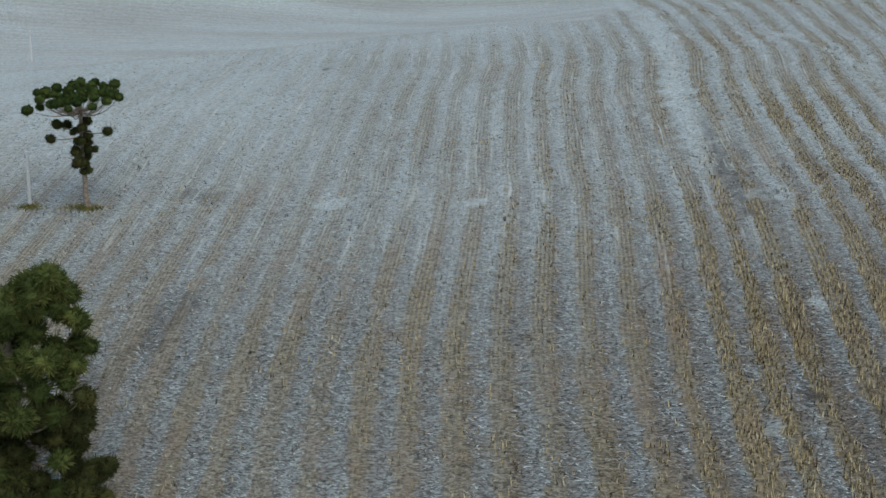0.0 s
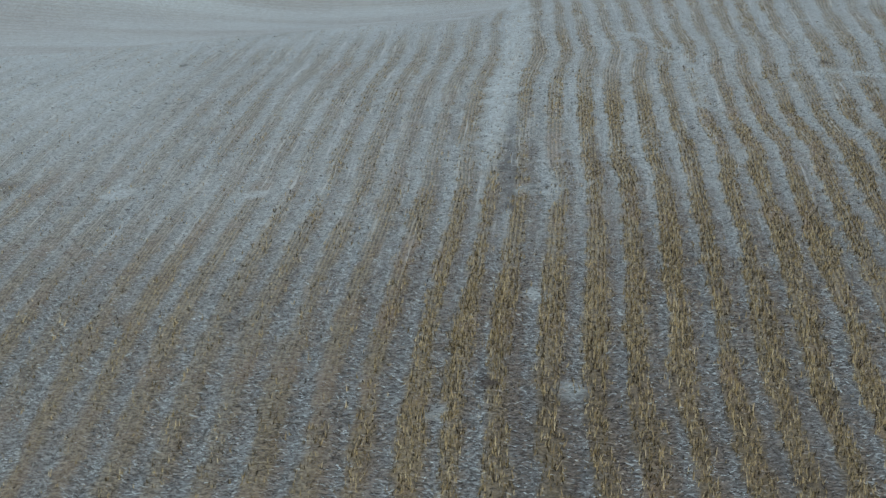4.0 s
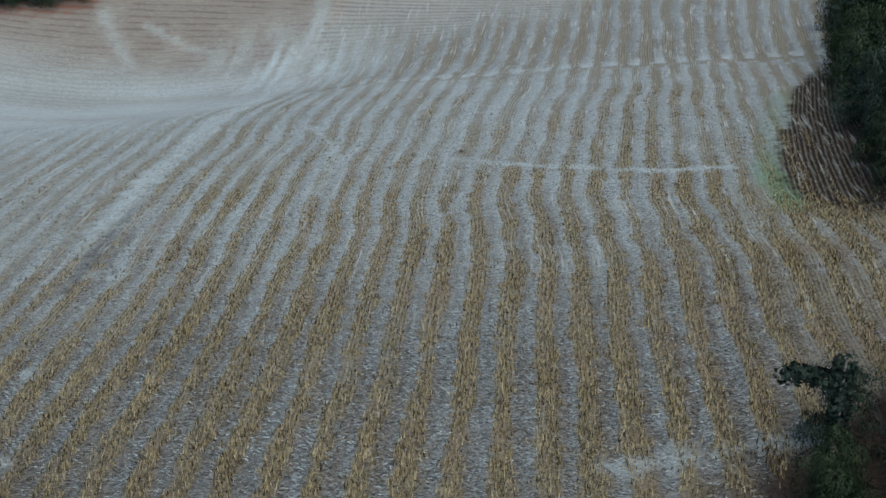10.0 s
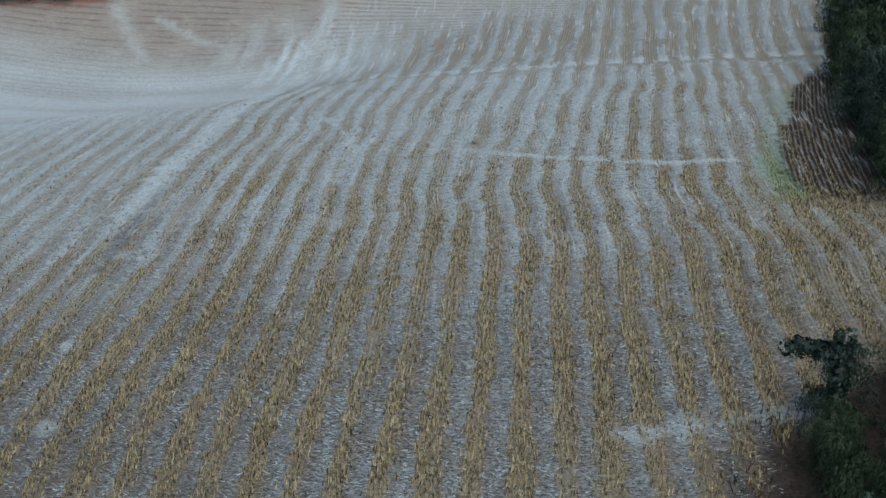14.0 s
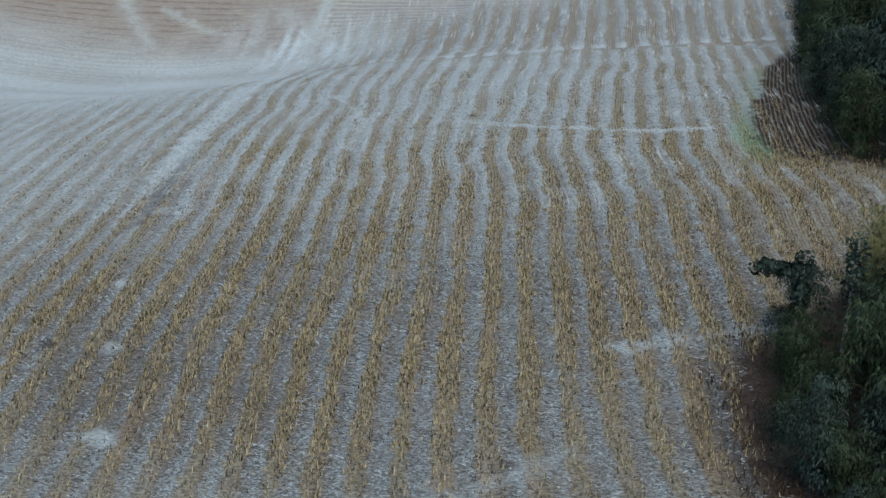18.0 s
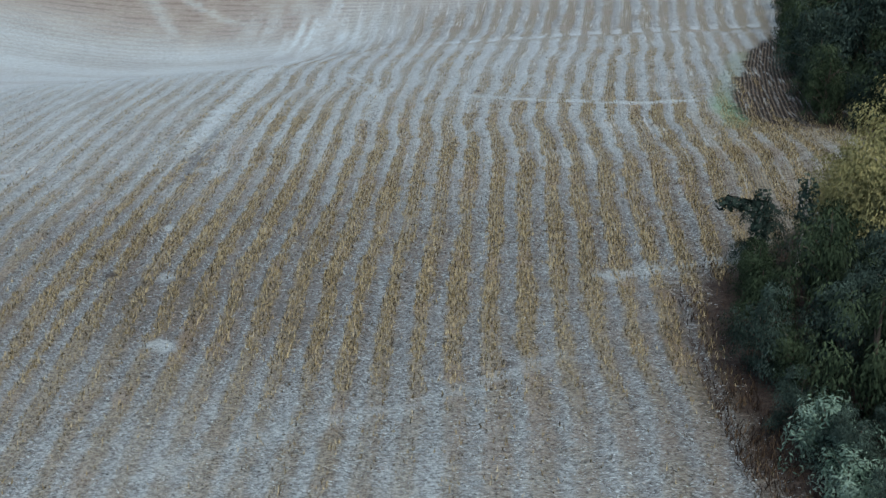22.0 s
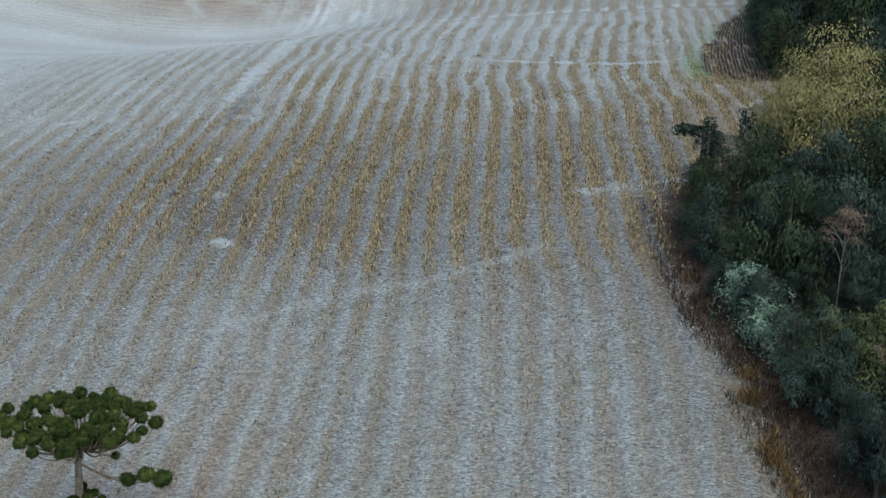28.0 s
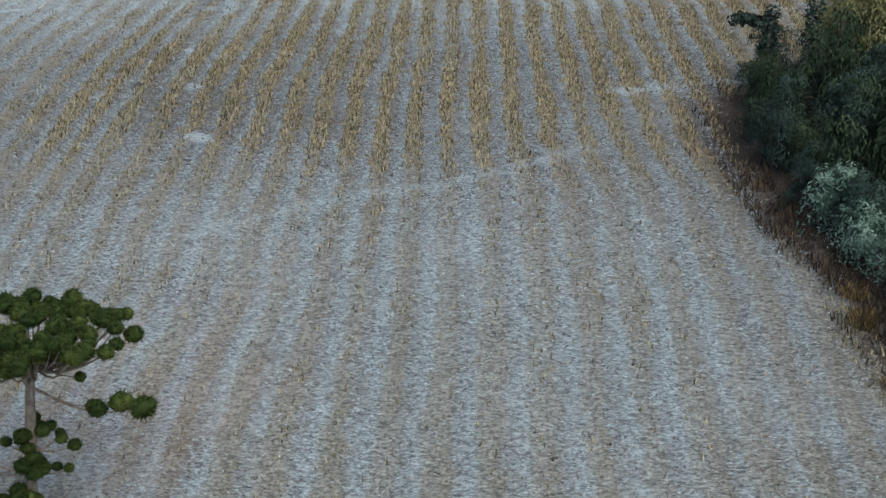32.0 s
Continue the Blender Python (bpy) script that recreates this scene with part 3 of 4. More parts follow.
def build_ground():
    gx = np.concatenate([-(graded(0, 52, 0.3, 2500))[::-1], np.arange(-52, 90, 0.34), graded(0, 90, 0.3, 2500)])
    gy = np.concatenate([-(graded(0, 5, 0.5, 1500))[::-1], np.arange(-5, 10, 0.5), np.arange(10, 172, 0.34), np.arange(172, 275, 0.55), graded(0, 275, 0.55, 3500)])
    z = spline_weights(PLAN_X, gx) @ HEIGHTS @ spline_weights(PLAN_Y, gy).T
    x, y = np.meshgrid(gx, gy, indexing="ij")
    c = cover(x, y)
    z = z + 0.10 * (blur_noise(x, y, 5, 20) - 0.5) + 0.05 * (blur_noise(x, y, 0.9, 21) - 0.5)
    nx, ny = x.shape
    i = np.arange(nx * ny).reshape(nx, ny)
    faces = np.stack([i[:-1, :-1], i[1:, :-1], i[1:, 1:], i[:-1, 1:]], -1).reshape(-1, 4)
    me = smooth(mesh_of("ground", np.stack([x, y, z], -1).reshape(-1, 3), faces, GROUND))
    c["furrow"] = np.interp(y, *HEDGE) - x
    for name in ("smear", "main", "cross", "trash", "tint", "near", "stubble", "frost", "track", "soil", "dry", "green", "plough", "red", "rows", "furrow"):
        a = me.attributes.new(name, "FLOAT", "POINT")
        a.data.foreach_set("value", c[name].astype(np.float32).ravel())
    return tagged(new("ground", me), "frosted harvested field with tan stubble strips on rolling land", "field", kind="structure")


ground = build_ground()


# ---- araucarias ----
def tuft_mesh(name, seed, mat, radius=0.46, count=300, bristle=1.22):
    """A round ball of overlapping pointed leaves on a branch tip, with a bristling outline."""
    rng = np.random.default_rng(seed)
    q = np.linspace(0.02, math.pi - 0.02, 10)
    v, f = tube(np.stack([0 * q, 0 * q, -radius * 0.78 * np.cos(q)], 1), radius * 0.86 * np.sin(q), 14)
    d = v / (np.linalg.norm(v, axis=1, keepdims=True) + 1e-9)
    v = v * (1 + 0.18 * np.sin(d @ rng.normal(size=3) * 5 + 1) + rng.uniform(-0.05, 0.05, len(v)))[:, None]
    d = rng.normal(size=(count, 3))
    d /= np.linalg.norm(d, axis=1, keepdims=True)
    v2, f2 = leaves(d * radius * 0.85 * (1, 1, 0.9), radius * 0.24, rng, d, 0.35, 1.4)
    v, f = merged([(v, f), (v2, f2)])
    many = 420
    e = rng.normal(size=(many, 3))
    e /= np.linalg.norm(e, axis=1, keepdims=True)
    side = np.cross(e, rng.normal(size=(many, 3)))
    side *= radius * 0.06 / np.linalg.norm(side, axis=1, keepdims=True)
    reach = radius * rng.uniform(0.80, bristle, (many, 1))
    spikes = np.stack([e * radius * 0.5 - side, e * radius * 0.5 + side, e * reach + side * 0.3, e * reach - side * 0.3], 1)
    return smooth(mesh_of(name, *merged([(v, f), (spikes.reshape(-1, 3), np.arange(4 * many).reshape(many, 4))]), mat))


TUFTS = [tuft_mesh("tuft", 40 + k, NEEDLES) for k in range(4)]
OLD_TUFTS = [tuft_mesh("old_tuft", 60 + k, OLD_NEEDLES, bristle=1.4) for k in range(3)]
LOOSE_TUFTS = [tuft_mesh("tuft", 70 + k, BUSHY_NEEDLES, radius=0.40, bristle=1.6) for k in range(3)]


def araucaria(x, y, label, tall, bole, lean, limbs, tufts, rng, low=None, low_top=0.85):
    """limbs: rows of height, turn in degrees, reach, rise and the number of tufts along the outer part."""
    root = tagged(new("araucaria", None), label, "tree", "araucarias in the field")
    root.location = (x, y, hz(x, y) - 0.05)
    ts = np.linspace(0, 1, 9)
    line = np.stack([lean[0] * ts**1.5, lean[1] * ts**1.5, ts * bole], 1) + np.c_[rng.normal(0, 0.03, (9, 2)), np.zeros(9)]
    radii = np.interp(ts, [0, 0.06, 0.5, 1], [0.42, 0.31, 0.26, 0.16]) * tall / 12
    child("trunk", smooth(mesh_of("trunk", *tube(line, radii, 12), BARK_PALE)), root, "pale grey-brown scaly trunk")
    at_height = lambda h: np.array([np.interp(h, line[:, 2], line[:, 0]), np.interp(h, line[:, 2], line[:, 1]), h])
    for h, turn, reach, rise, count, size in limbs:
        a = radians(turn)
        s = np.linspace(0, 1, 7)
        foot = at_height(min(h, bole))
        pts = foot + np.stack([np.cos(a) * reach * s, np.sin(a) * reach * s, rise * s**2.2 - 0.10 * reach * np.sin(s * 3)], 1)
        holder = root
        if reach > 0.5:
            holder = child("limb", smooth(mesh_of("limb", *tube(pts, (0.075 - 0.050 * s) * tall / 12, 6), BARK_PALE)), root)
        for n in range(count):
            f = 1.0 if n == 0 else rng.uniform(0.55, 1.0)
            p = np.array([np.interp(f, s, pts[:, k]) for k in range(3)])
            if n:
                p += rng.normal(0, 0.45 * size / 0.46, 3) * (1, 1, 0.35) + (0, 0, 0.1)
            some = low if low and h < low_top * bole else tufts
            ball = child("tuft", some[int(rng.integers(len(some)))], holder)
            k = size / 0.46 * rng.uniform(0.82, 1.2)
            ball.location, ball.scale = p, (k, k, k * 0.92)
            ball.rotation_euler = (rng.uniform(-0.3, 0.3), rng.uniform(-0.3, 0.3), rng.uniform(0, 6.28))
    return root


def pine_near():
    rng = np.random.default_rng(11)
    limbs = []
    for n in range(78):
        far = math.sqrt((n + 0.5) / 78)
        turn = n * 137.5 + 20
        reach = (4.75 * far + rng.uniform(-0.25, 0.15)) * (1 - 0.26 * abs(math.sin(radians(turn))))
        foot = 8.0 + 0.7 * rng.random()
        reach *= 1.05
        limbs.append((foot, turn, max(reach, 0.3), 9.85 + 0.45 * (1 - far * far) - foot + rng.uniform(-0.3, 0.3), 1, 0.40))
    for n in range(13):
        limbs.append((8.3, -90 + 75 * math.sin(n * 2.1), 0.9 + 0.19 * n, 0.75 + 0.05 * n + rng.uniform(-0.15, 0.15), 1, 0.38))
    # the lone limb to one side, and the leafy lower trunk
    limbs += [(7.2, -19, 5.9, 0.45, 1, 0.50), (7.2, -18, 4.7, 0.35, 2, 0.46), (7.2, -20, 3.4, -0.1, 2, 0.38), (7.9, 165, 0.9, -0.1, 1, 0.36), (8.4, -20, 2.6, -0.1, 1, 0.3)]
    lower = [(3.7, 176, 3.9, 0.25, 1, 0.46), (3.7, 178, 2.9, 0.4, 2, 0.46), (3.9, 190, 1.7, 0.5, 1, 0.42), (4.9, 20, 1.3, 0.7, 2, 0.42), (3.9, -10, 1.9, 0.4, 2, 0.42),
              (2.6, 200, 1.3, -0.2, 4, 0.44), (5.2, 80, 0.9, 0.4, 2, 0.44), (3.0, 250, 0.8, 0.2, 4, 0.55), (3.9, 300, 0.9, 0.3, 4, 0.55), (5.6, 30, 0.9, 0.3, 2, 0.44),
              (2.4, 300, 0.7, 0.0, 3, 0.5), (4.8, 170, 1.2, 0.3, 3, 0.44), (5.6, 250, 0.6, 0.3, 2, 0.5), (4.4, 270, 0.9, 0.2, 3, 0.5), (5.0, 0, 2.0, 0.3, 1, 0.42)]
    limbs += [(h - 0.85, turn, reach, rise, count, size * 0.72) for h, turn, reach, rise, count, size in lower]
    return araucaria(22.85, 7.6, "tall araucaria with flat parasol crown and leafy lower trunk", 12, 9.3, (0.65, 0.0), limbs, TUFTS, rng)


def pine_far():
    rng = np.random.default_rng(12)
    limbs = []
    for n in range(46):
        far = math.sqrt((n + 0.5) / 46)
        foot = 7.2 + 0.5 * rng.random()
        limbs.append((foot, n * 137.5 + 40, max(0.3, 3.1 * far + rng.uniform(-0.2, 0.15)), 8.75 - foot + rng.uniform(-0.25, 0.3), 1, 0.36))
    limbs += [(7.4, 182, 3.9, 0.1, 1, 0.42), (7.6, 185, 2.9, 0.2, 1, 0.4)]
    for n in range(16):
        limbs.append((2.9 + 0.24 * n, n * 100, 0.3 + 0.3 * rng.random(), 0.1, 2, 0.32))
    limbs += [(6.2, 170, 2.0, 0.2, 3, 0.36), (5.6, 185, 2.3, -0.2, 1, 0.34), (6.0, 5, 1.9, 0.0, 1, 0.34)]
    return araucaria(-35.5, 78.8, "slender araucaria with flat crown and clumped trunk", 8, 8.3, (0.45, 0.0), limbs, TUFTS, rng, OLD_TUFTS)


def pine_corner():
    rng = np.random.default_rng(13)
    limbs = []
    for n in range(96):
        h = 1.2 + 12.2 * ((n * 0.618) % 1)
        full = np.interp(h, [1.2, 4, 9, 13.4], [4.2, 4.0, 3.8, 2.6])
        turn = n * 137.5 if n % 3 == 0 else -60 + 110 * math.sin(n * 1.7)
        limbs.append((h, turn, full * (0.35 + 0.65 * rng.random()), 1.1 + rng.uniform(-0.3, 0.4), 3, 0.58))
    return araucaria(-25.9, 45.8, "bushy dark green araucaria thick with foliage to the ground", 14, 14.0, (0.2, 0.1), limbs, LOOSE_TUFTS, rng, OLD_TUFTS + LOOSE_TUFTS[:1], 0.5)


def pine_distant():
    rng = np.random.default_rng(14)
    limbs = [(3.5 + 0.42 * n, 150 + 60 * math.sin(n * 2.3), 2.2 + 0.9 * rng.random(), 0.25, 2, 0.5) for n in range(20)]
    return araucaria(-61.0, 194.0, "dark araucaria with drooping limbs at the far wood's end", 12, 12.0, (0.0, 0.0), limbs, TUFTS, rng)


pine_near()
pine_distant()
pine_far()
pine_corner()


# ---- the wood beside the field ----
def crown_points(rng, radius, tall, clumps, per, lump=0.5, low=0.04):
    """Leaf places and the way each leaf faces: many rounded clumps over a lumpy, open crown."""
    d = rng.normal(size=(clumps, 3))
    d /= np.linalg.norm(d, axis=1, keepdims=True)
    r = rng.uniform(0.5, 1.0, (clumps, 1)) ** 0.5 * (1 + lump * (rng.random((clumps, 1)) - 0.6))
    c = d * r * (radius, radius, tall * 0.5)
    c[:, 2] = np.where(c[:, 2] < -tall * (0.5 - low), -tall * (0.5 - low) + 0.3 * rng.random(clumps), c[:, 2])
    c[:, :2] *= 1 - 0.40 * np.clip(c[:, 2:] / (tall * 0.5), -0.4, 1)
    spread = radius * rng.uniform(0.22, 0.44, clumps)
    e = rng.normal(size=(clumps, per, 3))
    e /= np.linalg.norm(e, axis=2, keepdims=True)
    e[..., 2] = np.where(e[..., 2] < -0.2, -0.5 * e[..., 2], e[..., 2])
    pts = c[:, None] + e * spread[:, None, None] * rng.uniform(0.75, 1.15, (clumps, per, 1)) * (1, 1, 0.75)
    out = e + 0.45 * (d / 1.0)[:, None] + np.array([0, 0, 0.25])
    return pts.reshape(-1, 3), c, out.reshape(-1, 3)


def tree_kind(seed, tall, radius, leaf_mat, bark, leaf=0.34, clumps=60, per=42, base=0.25, droop=0.0, lump=0.6, long=1.0, hang=0.0, stout=1.0):
    """Meshes of one kind of tree: trunk with limbs, and crown."""
    rng = np.random.default_rng(seed)
    deep = tall * (1 - base)
    pts, centres, out = crown_points(rng, radius, deep, clumps, per, lump)
    if droop:
        pts[:, 2] -= droop * rng.random(len(pts)) ** 2 * np.hypot(pts[:, 0], pts[:, 1]) / radius * 1.6
    mid = base * tall + deep * 0.5
    pts[:, 2] += mid
    centres[:, 2] += mid
    s = np.linspace(0, 1, 6)
    stem = np.stack([0.3 * rng.normal() * s**2, 0.3 * rng.normal() * s**2, s * tall * 0.86], 1)
    pieces = [tube(stem, np.interp(s, [0, 0.1, 1], [0.30, 0.18, 0.05]) * stout * tall / 9, 8)]
    for c in centres[rng.permutation(len(centres))[:10]]:
        h = float(np.clip(c[2] - 0.28 * tall * rng.random() - 0.5, 0.2 * tall, 0.8 * tall))
        f = np.array([np.interp(h, stem[:, 2], stem[:, 0]), np.interp(h, stem[:, 2], stem[:, 1]), h])
        q = np.linspace(0, 1, 5)[:, None]
        bow = f + (c - f) * q + np.array([0, 0, 0.35]) * np.sin(q * 3.1)
        pieces.append(tube(bow, np.linspace(0.09, 0.022, 5) * stout * tall / 9, 5))
    trunk = smooth(mesh_of("trunk", *merged(pieces), bark))
    crown = mesh_of("crown", *leaves(pts, leaf, rng, out, 0.3, long, hang), leaf_mat)
    return trunk, crown


def plant(kind, x, y, label, category="tree", group="trees of the wood", size=1.0, wide=1.0, turn=0.0, name="tree", sink=0.1, lean=(0.0, 0.0)):
    root = tagged(new(name, None), label, category, group)
    root.location = (x, y, hz(x, y) - sink)
    root.rotation_euler = (lean[0], lean[1], turn)
    root.scale = (size * wide, size * wide, size)
    child("trunk", kind[0], root)
    child("crown", kind[1], root)
    return root


DEEP = [tree_kind(100 + k, 8.0, 3.0, LEAF_DEEP, BARK_DARK, 0.15, 34, 230, 0.02, 0.9 + 0.8 * (k % 2), lump=1.0, long=2.0, hang=0.75) for k in range(5)]
GREEN = [tree_kind(120 + k, 8.0, 2.8, LEAF_GREEN, BARK_DARK, 0.14, 32, 230, 0.03, 2.0, lump=1.0, long=2.4, hang=0.8) for k in range(4)]
YELLOW = [tree_kind(140 + k, 14.0, 4.4, LEAF_YELLOW, BARK_GREY, 0.15, 100, 240, 0.12, 2.2, lump=1.0, long=2.0, hang=0.75) for k in range(2)]
LIME = [tree_kind(146, 8.0, 2.7, LEAF_LIME, BARK_DARK, 0.15, 50, 150, 0.03, 1.8, lump=0.9, long=2.0, hang=0.7)]
PALE = [tree_kind(150 + k, 4.6, 2.3, LEAF_PALE, BARK_DARK, 0.17, 26, 130, 0.22, 1.8, lump=0.9, long=2.2, hang=0.3) for k in range(2)]
DRY = [tree_kind(160, 8.6, 1.9, LEAF_DRY, BARK_GREY, 0.13, 26, 90, 0.66, lump=0.9, long=1.6, stout=0.5)]


def wood():
    rng = np.random.default_rng(21)
    where = []
    for y in np.arange(-6, 60, 3.6):
        edge = float(np.interp(y, *HEDGE))
        for row in range(6):
            where.append((edge + 1.0 + row * 4.2 + rng.uniform(-0.5, 0.7), y + rng.uniform(-1.3, 1.3), row))
    for y in np.arange(66, 93, 4.2):
        edge = float(np.interp(y, *HEDGE))
        for row in range(4):
            where.append((edge + 3.2 + row * 4.2 + rng.uniform(-0.7, 0.7), y + rng.uniform(-1.2, 1.2), row))
    for y in np.arange(94, 205, 4.8):
        edge = float(np.interp(y, *HEDGE))
        for row in range(3):
            where.append((edge + 1.8 + row * 4.6 + rng.uniform(-0.9, 0.9), y + rng.uniform(-1.3, 1.3), row))
    for x, y, row in where:
        pick = rng.random()
        deep = pick < 0.62
        kind = DEEP[int(rng.integers(5))] if deep else GREEN[int(rng.integers(4))]
        label = "dark green broad-leaved tree in the dense wood" if deep else "mid-green tree with drooping foliage in the wood"
        size = rng.uniform(0.5, 0.85) if row == 0 else rng.uniform(0.72, 1.35)
        if y > 90:
            size *= 1.3
        if 44 < y < 64:
            x += 0.9
        if 50 < y < 64:
            size = min(size, 0.66)
        if y < 25:
            x -= 0.2
        if row == 0 and 25 < y < 38:
            x, size = x + 0.2, 0.55
        if 66 < x < 77 and 17 < y < 24.5:
            size = min(size, 0.7)
        if abs(x - 71.4) < 3.4 and 23.5 < y < 35:
            size = min(size, 0.52)
        if row == 0 and y < 24:
            size *= 1.2
        plant(kind, x, y, label, size=size, wide=rng.uniform(0.82, 1.12), turn=rng.uniform(0, 6.28))


wood()
plant(YELLOW[0], 75.4, 60.2, "large yellowing tree with loose airy crown and pale limbs", wide=1.1)
plant(YELLOW[1], 71.6, 62.5, "smaller yellow-green tree with thin see-through crown", size=0.62, turn=2.0)
plant(PALE[0], 64.9, 34.0, "small silvery-leaved tree at the wood's edge", size=0.95)
plant(PALE[1], 65.0, 29.4, "small silvery-leaved tree with drooping sprays", size=0.8, turn=1.0)
plant(PALE[0], 66.6, 25.6, "low silvery-leaved sapling at the wood's edge", size=0.45, turn=2.0)
plant(PALE[1], 71.6, 7.0, "pale silvery sapling against the dark wood", size=0.6, turn=3.0)
plant(DRY[0], 72.3, 20.2, "thin bare yellowish tree among the dark crowns", size=0.72, turn=2.0)
plant(DRY[0], 71.4, 34.1, "withered tree with pale thin trunk above the wood", wide=0.82)

plant(LIME[0], 68.6, 22.9, "light yellow-green drooping crown at the wood's edge", size=0.8)
plant(LIME[0], 71.3, 22.2, "broad light yellow-green drooping crown in the wood", size=0.9, turn=1.0)
plant(LIME[0], 74.3, 22.5, "light yellow-green drooping crown in the wood", size=0.9, turn=2.0)
plant(LIME[0], 76.3, 31.0, "light green tree beside the withered one", size=0.9, turn=5.0)
plant(LIME[0], 74.0, 47.0, "light green tree among the dark wood", size=0.85, turn=4.0)


def snag(x, y, label, tall, arm, width):
    """A dead stem wrapped in creeper, with one creeper-clad limb held out to the side."""
    rng = np.random.default_rng(int(x * 10))
    root = tagged(new("ivy_snag", None), label, "tree", "creeper-clad snags")
    root.location = (x, y, hz(x, y) - 0.1)
    s = np.linspace(0, 1, 7)
    line = np.stack([0.25 * s, 0 * s, s * tall], 1)
    child("trunk", smooth(mesh_of("trunk", *tube(line, 0.16 - 0.09 * s, 8), BARK_GREY)), root)
    paths = [line[3:]]
    if arm:
        bough = np.stack([-arm * s, 0 * s, tall * 0.80 + 0.5 * np.sin(s * 2.2)], 1)
        child("limb", smooth(mesh_of("limb", *tube(bough, 0.10 - 0.06 * s, 6), BARK_GREY)), root)
        paths.append(bough[1:])
    for path in paths:
        f = rng.random(420) * (len(path) - 1)
        k = np.minimum(f.astype(int), len(path) - 2)
        at = path[k] + (path[k + 1] - path[k]) * (f - k)[:, None]
        e = rng.normal(size=(420, 3))
        e /= np.linalg.norm(e, axis=1, keepdims=True)
        v, q = leaves(at + e * width * rng.uniform(0.6, 1.2, (420, 1)) * (1, 1, 0.8), 0.34, rng, e, 0.5)
        child("creeper", mesh_of("creeper", v, q, LEAF_DEEP), root, "dark green creeper leaves")


snag(63.9, 56.2, "creeper-clad snag with a limb reaching over the field", 7.2, 2.7, 0.60)
snag(67.2, 56.6, "upright creeper-clad dead stem at the wood's corner", 7.9, 0, 0.72)


# ---- the far wood, the lone tree and the posts ----
def far_wood():
    rng = np.random.default_rng(23)
    line = [(-62, 190.0), (-51, 192.8), (-42, 195.5), (-34, 198.5)]
    for n in range(26):
        f = n / 25 * 3
        k = min(int(f), 2)
        x = line[k][0] + (line[k + 1][0] - line[k][0]) * (f - k)
        y = line[k][1] + (line[k + 1][1] - line[k][1]) * (f - k)
        for row in range(2):
            plant(DEEP[n % 5] if (n + row) % 3 else GREEN[n % 3], x + rng.uniform(-0.6, 0.6), y + 1.5 + 4.0 * row, "dark tree of the far hedge-like wood", group="trees of the far wood",
                  size=rng.uniform(0.85, 1.1), turn=rng.uniform(0, 6.28))
    for n in range(8):
        x = -28 + n * 1.9
        plant(DEEP[n % 5], x, 206.0 + 0.27 * (x + 28), "dark tree of the far wood", group="trees of the far wood", size=rng.uniform(0.8, 1.0), turn=n)


far_wood()


def post(name, x, y, tall, radius, mat, label, category, group="", arm=0.0, lean=0.0):
    root = tagged(new(name, None), label, category, group)
    root.location = (x, y, hz(x, y) - 0.1)
    root.rotation_euler = (0, radians(lean), 0)
    s = np.linspace(0, 1, 4)
    child("shaft", smooth(mesh_of("shaft", *tube(np.stack([0 * s, 0 * s, s * tall], 1), np.interp(s, [0, 1], [radius, radius * 0.7]), 10), mat)), root)
    child("cap", mesh_of("cap", *tube([(0, 0, tall - 0.01), (0, 0, tall + 0.03), (0, 0, tall + 0.04)], [radius * 0.75, radius * 0.72, 0.005], 10), mat), root)
    if arm:
        child("crossarm", mesh_of("crossarm", *tube([(-arm, 0, tall - 0.5), (0, 0, tall - 0.49), (arm, 0, tall - 0.5)], [0.12, 0.12, 0.12], 6), mat), root)
    return root


post("marker_post", -39.9, 78.7, 4.3, 0.14, WHITE_PAINT, "tall white marker post in the frosted field", "post", "white posts", lean=5)
post("marker_post", -59.2, 123.0, 3.6, 0.14, WHITE_PAINT, "tall white marker post at the field's edge", "post", "white posts", lean=4)
post("marker_post", -65.9, 188.1, 4.3, 0.14, WHITE_PAINT, "white marker post, one of a pair", "post", "white posts")
post("marker_post", -64.4, 188.7, 3.9, 0.14, WHITE_PAINT, "white marker post, one of a pair", "post", "white posts")
post("utility_pole", -14.8, 203.4, 4.8, 0.10, BARK_GREY, "pale grey utility pole with a short crossarm", "pole", arm=0.6)
post("utility_pole", 34.1, 226.5, 9.0, 0.12, GREY_WOOD, "grey wooden utility pole on the hill", "pole")
lone = post("lone_trunk", 25.9, 232.5, 6.0, 0.35, BARK_DARK, "forked bare trunk of a lone tree on the hill", "tree")
child("fork", smooth(mesh_of("fork", *tube([(0, 0, 0.6), (0.5, 0, 2.2), (0.9, 0.1, 4.2), (1.5, 0.2, 6.4)], [0.26, 0.22, 0.18, 0.12], 8), BARK_DARK)), lone)


# ---- loose cover on the ground ----
def unbend(k, y):
    """The x at which strip k, or the row at a part of it, runs at y."""
    x = np.interp(k, STRIP_K, STRIP_X)
    for _ in range(6):
        x = x + 2.45 * (k - strip_phase(x, y))
    return x


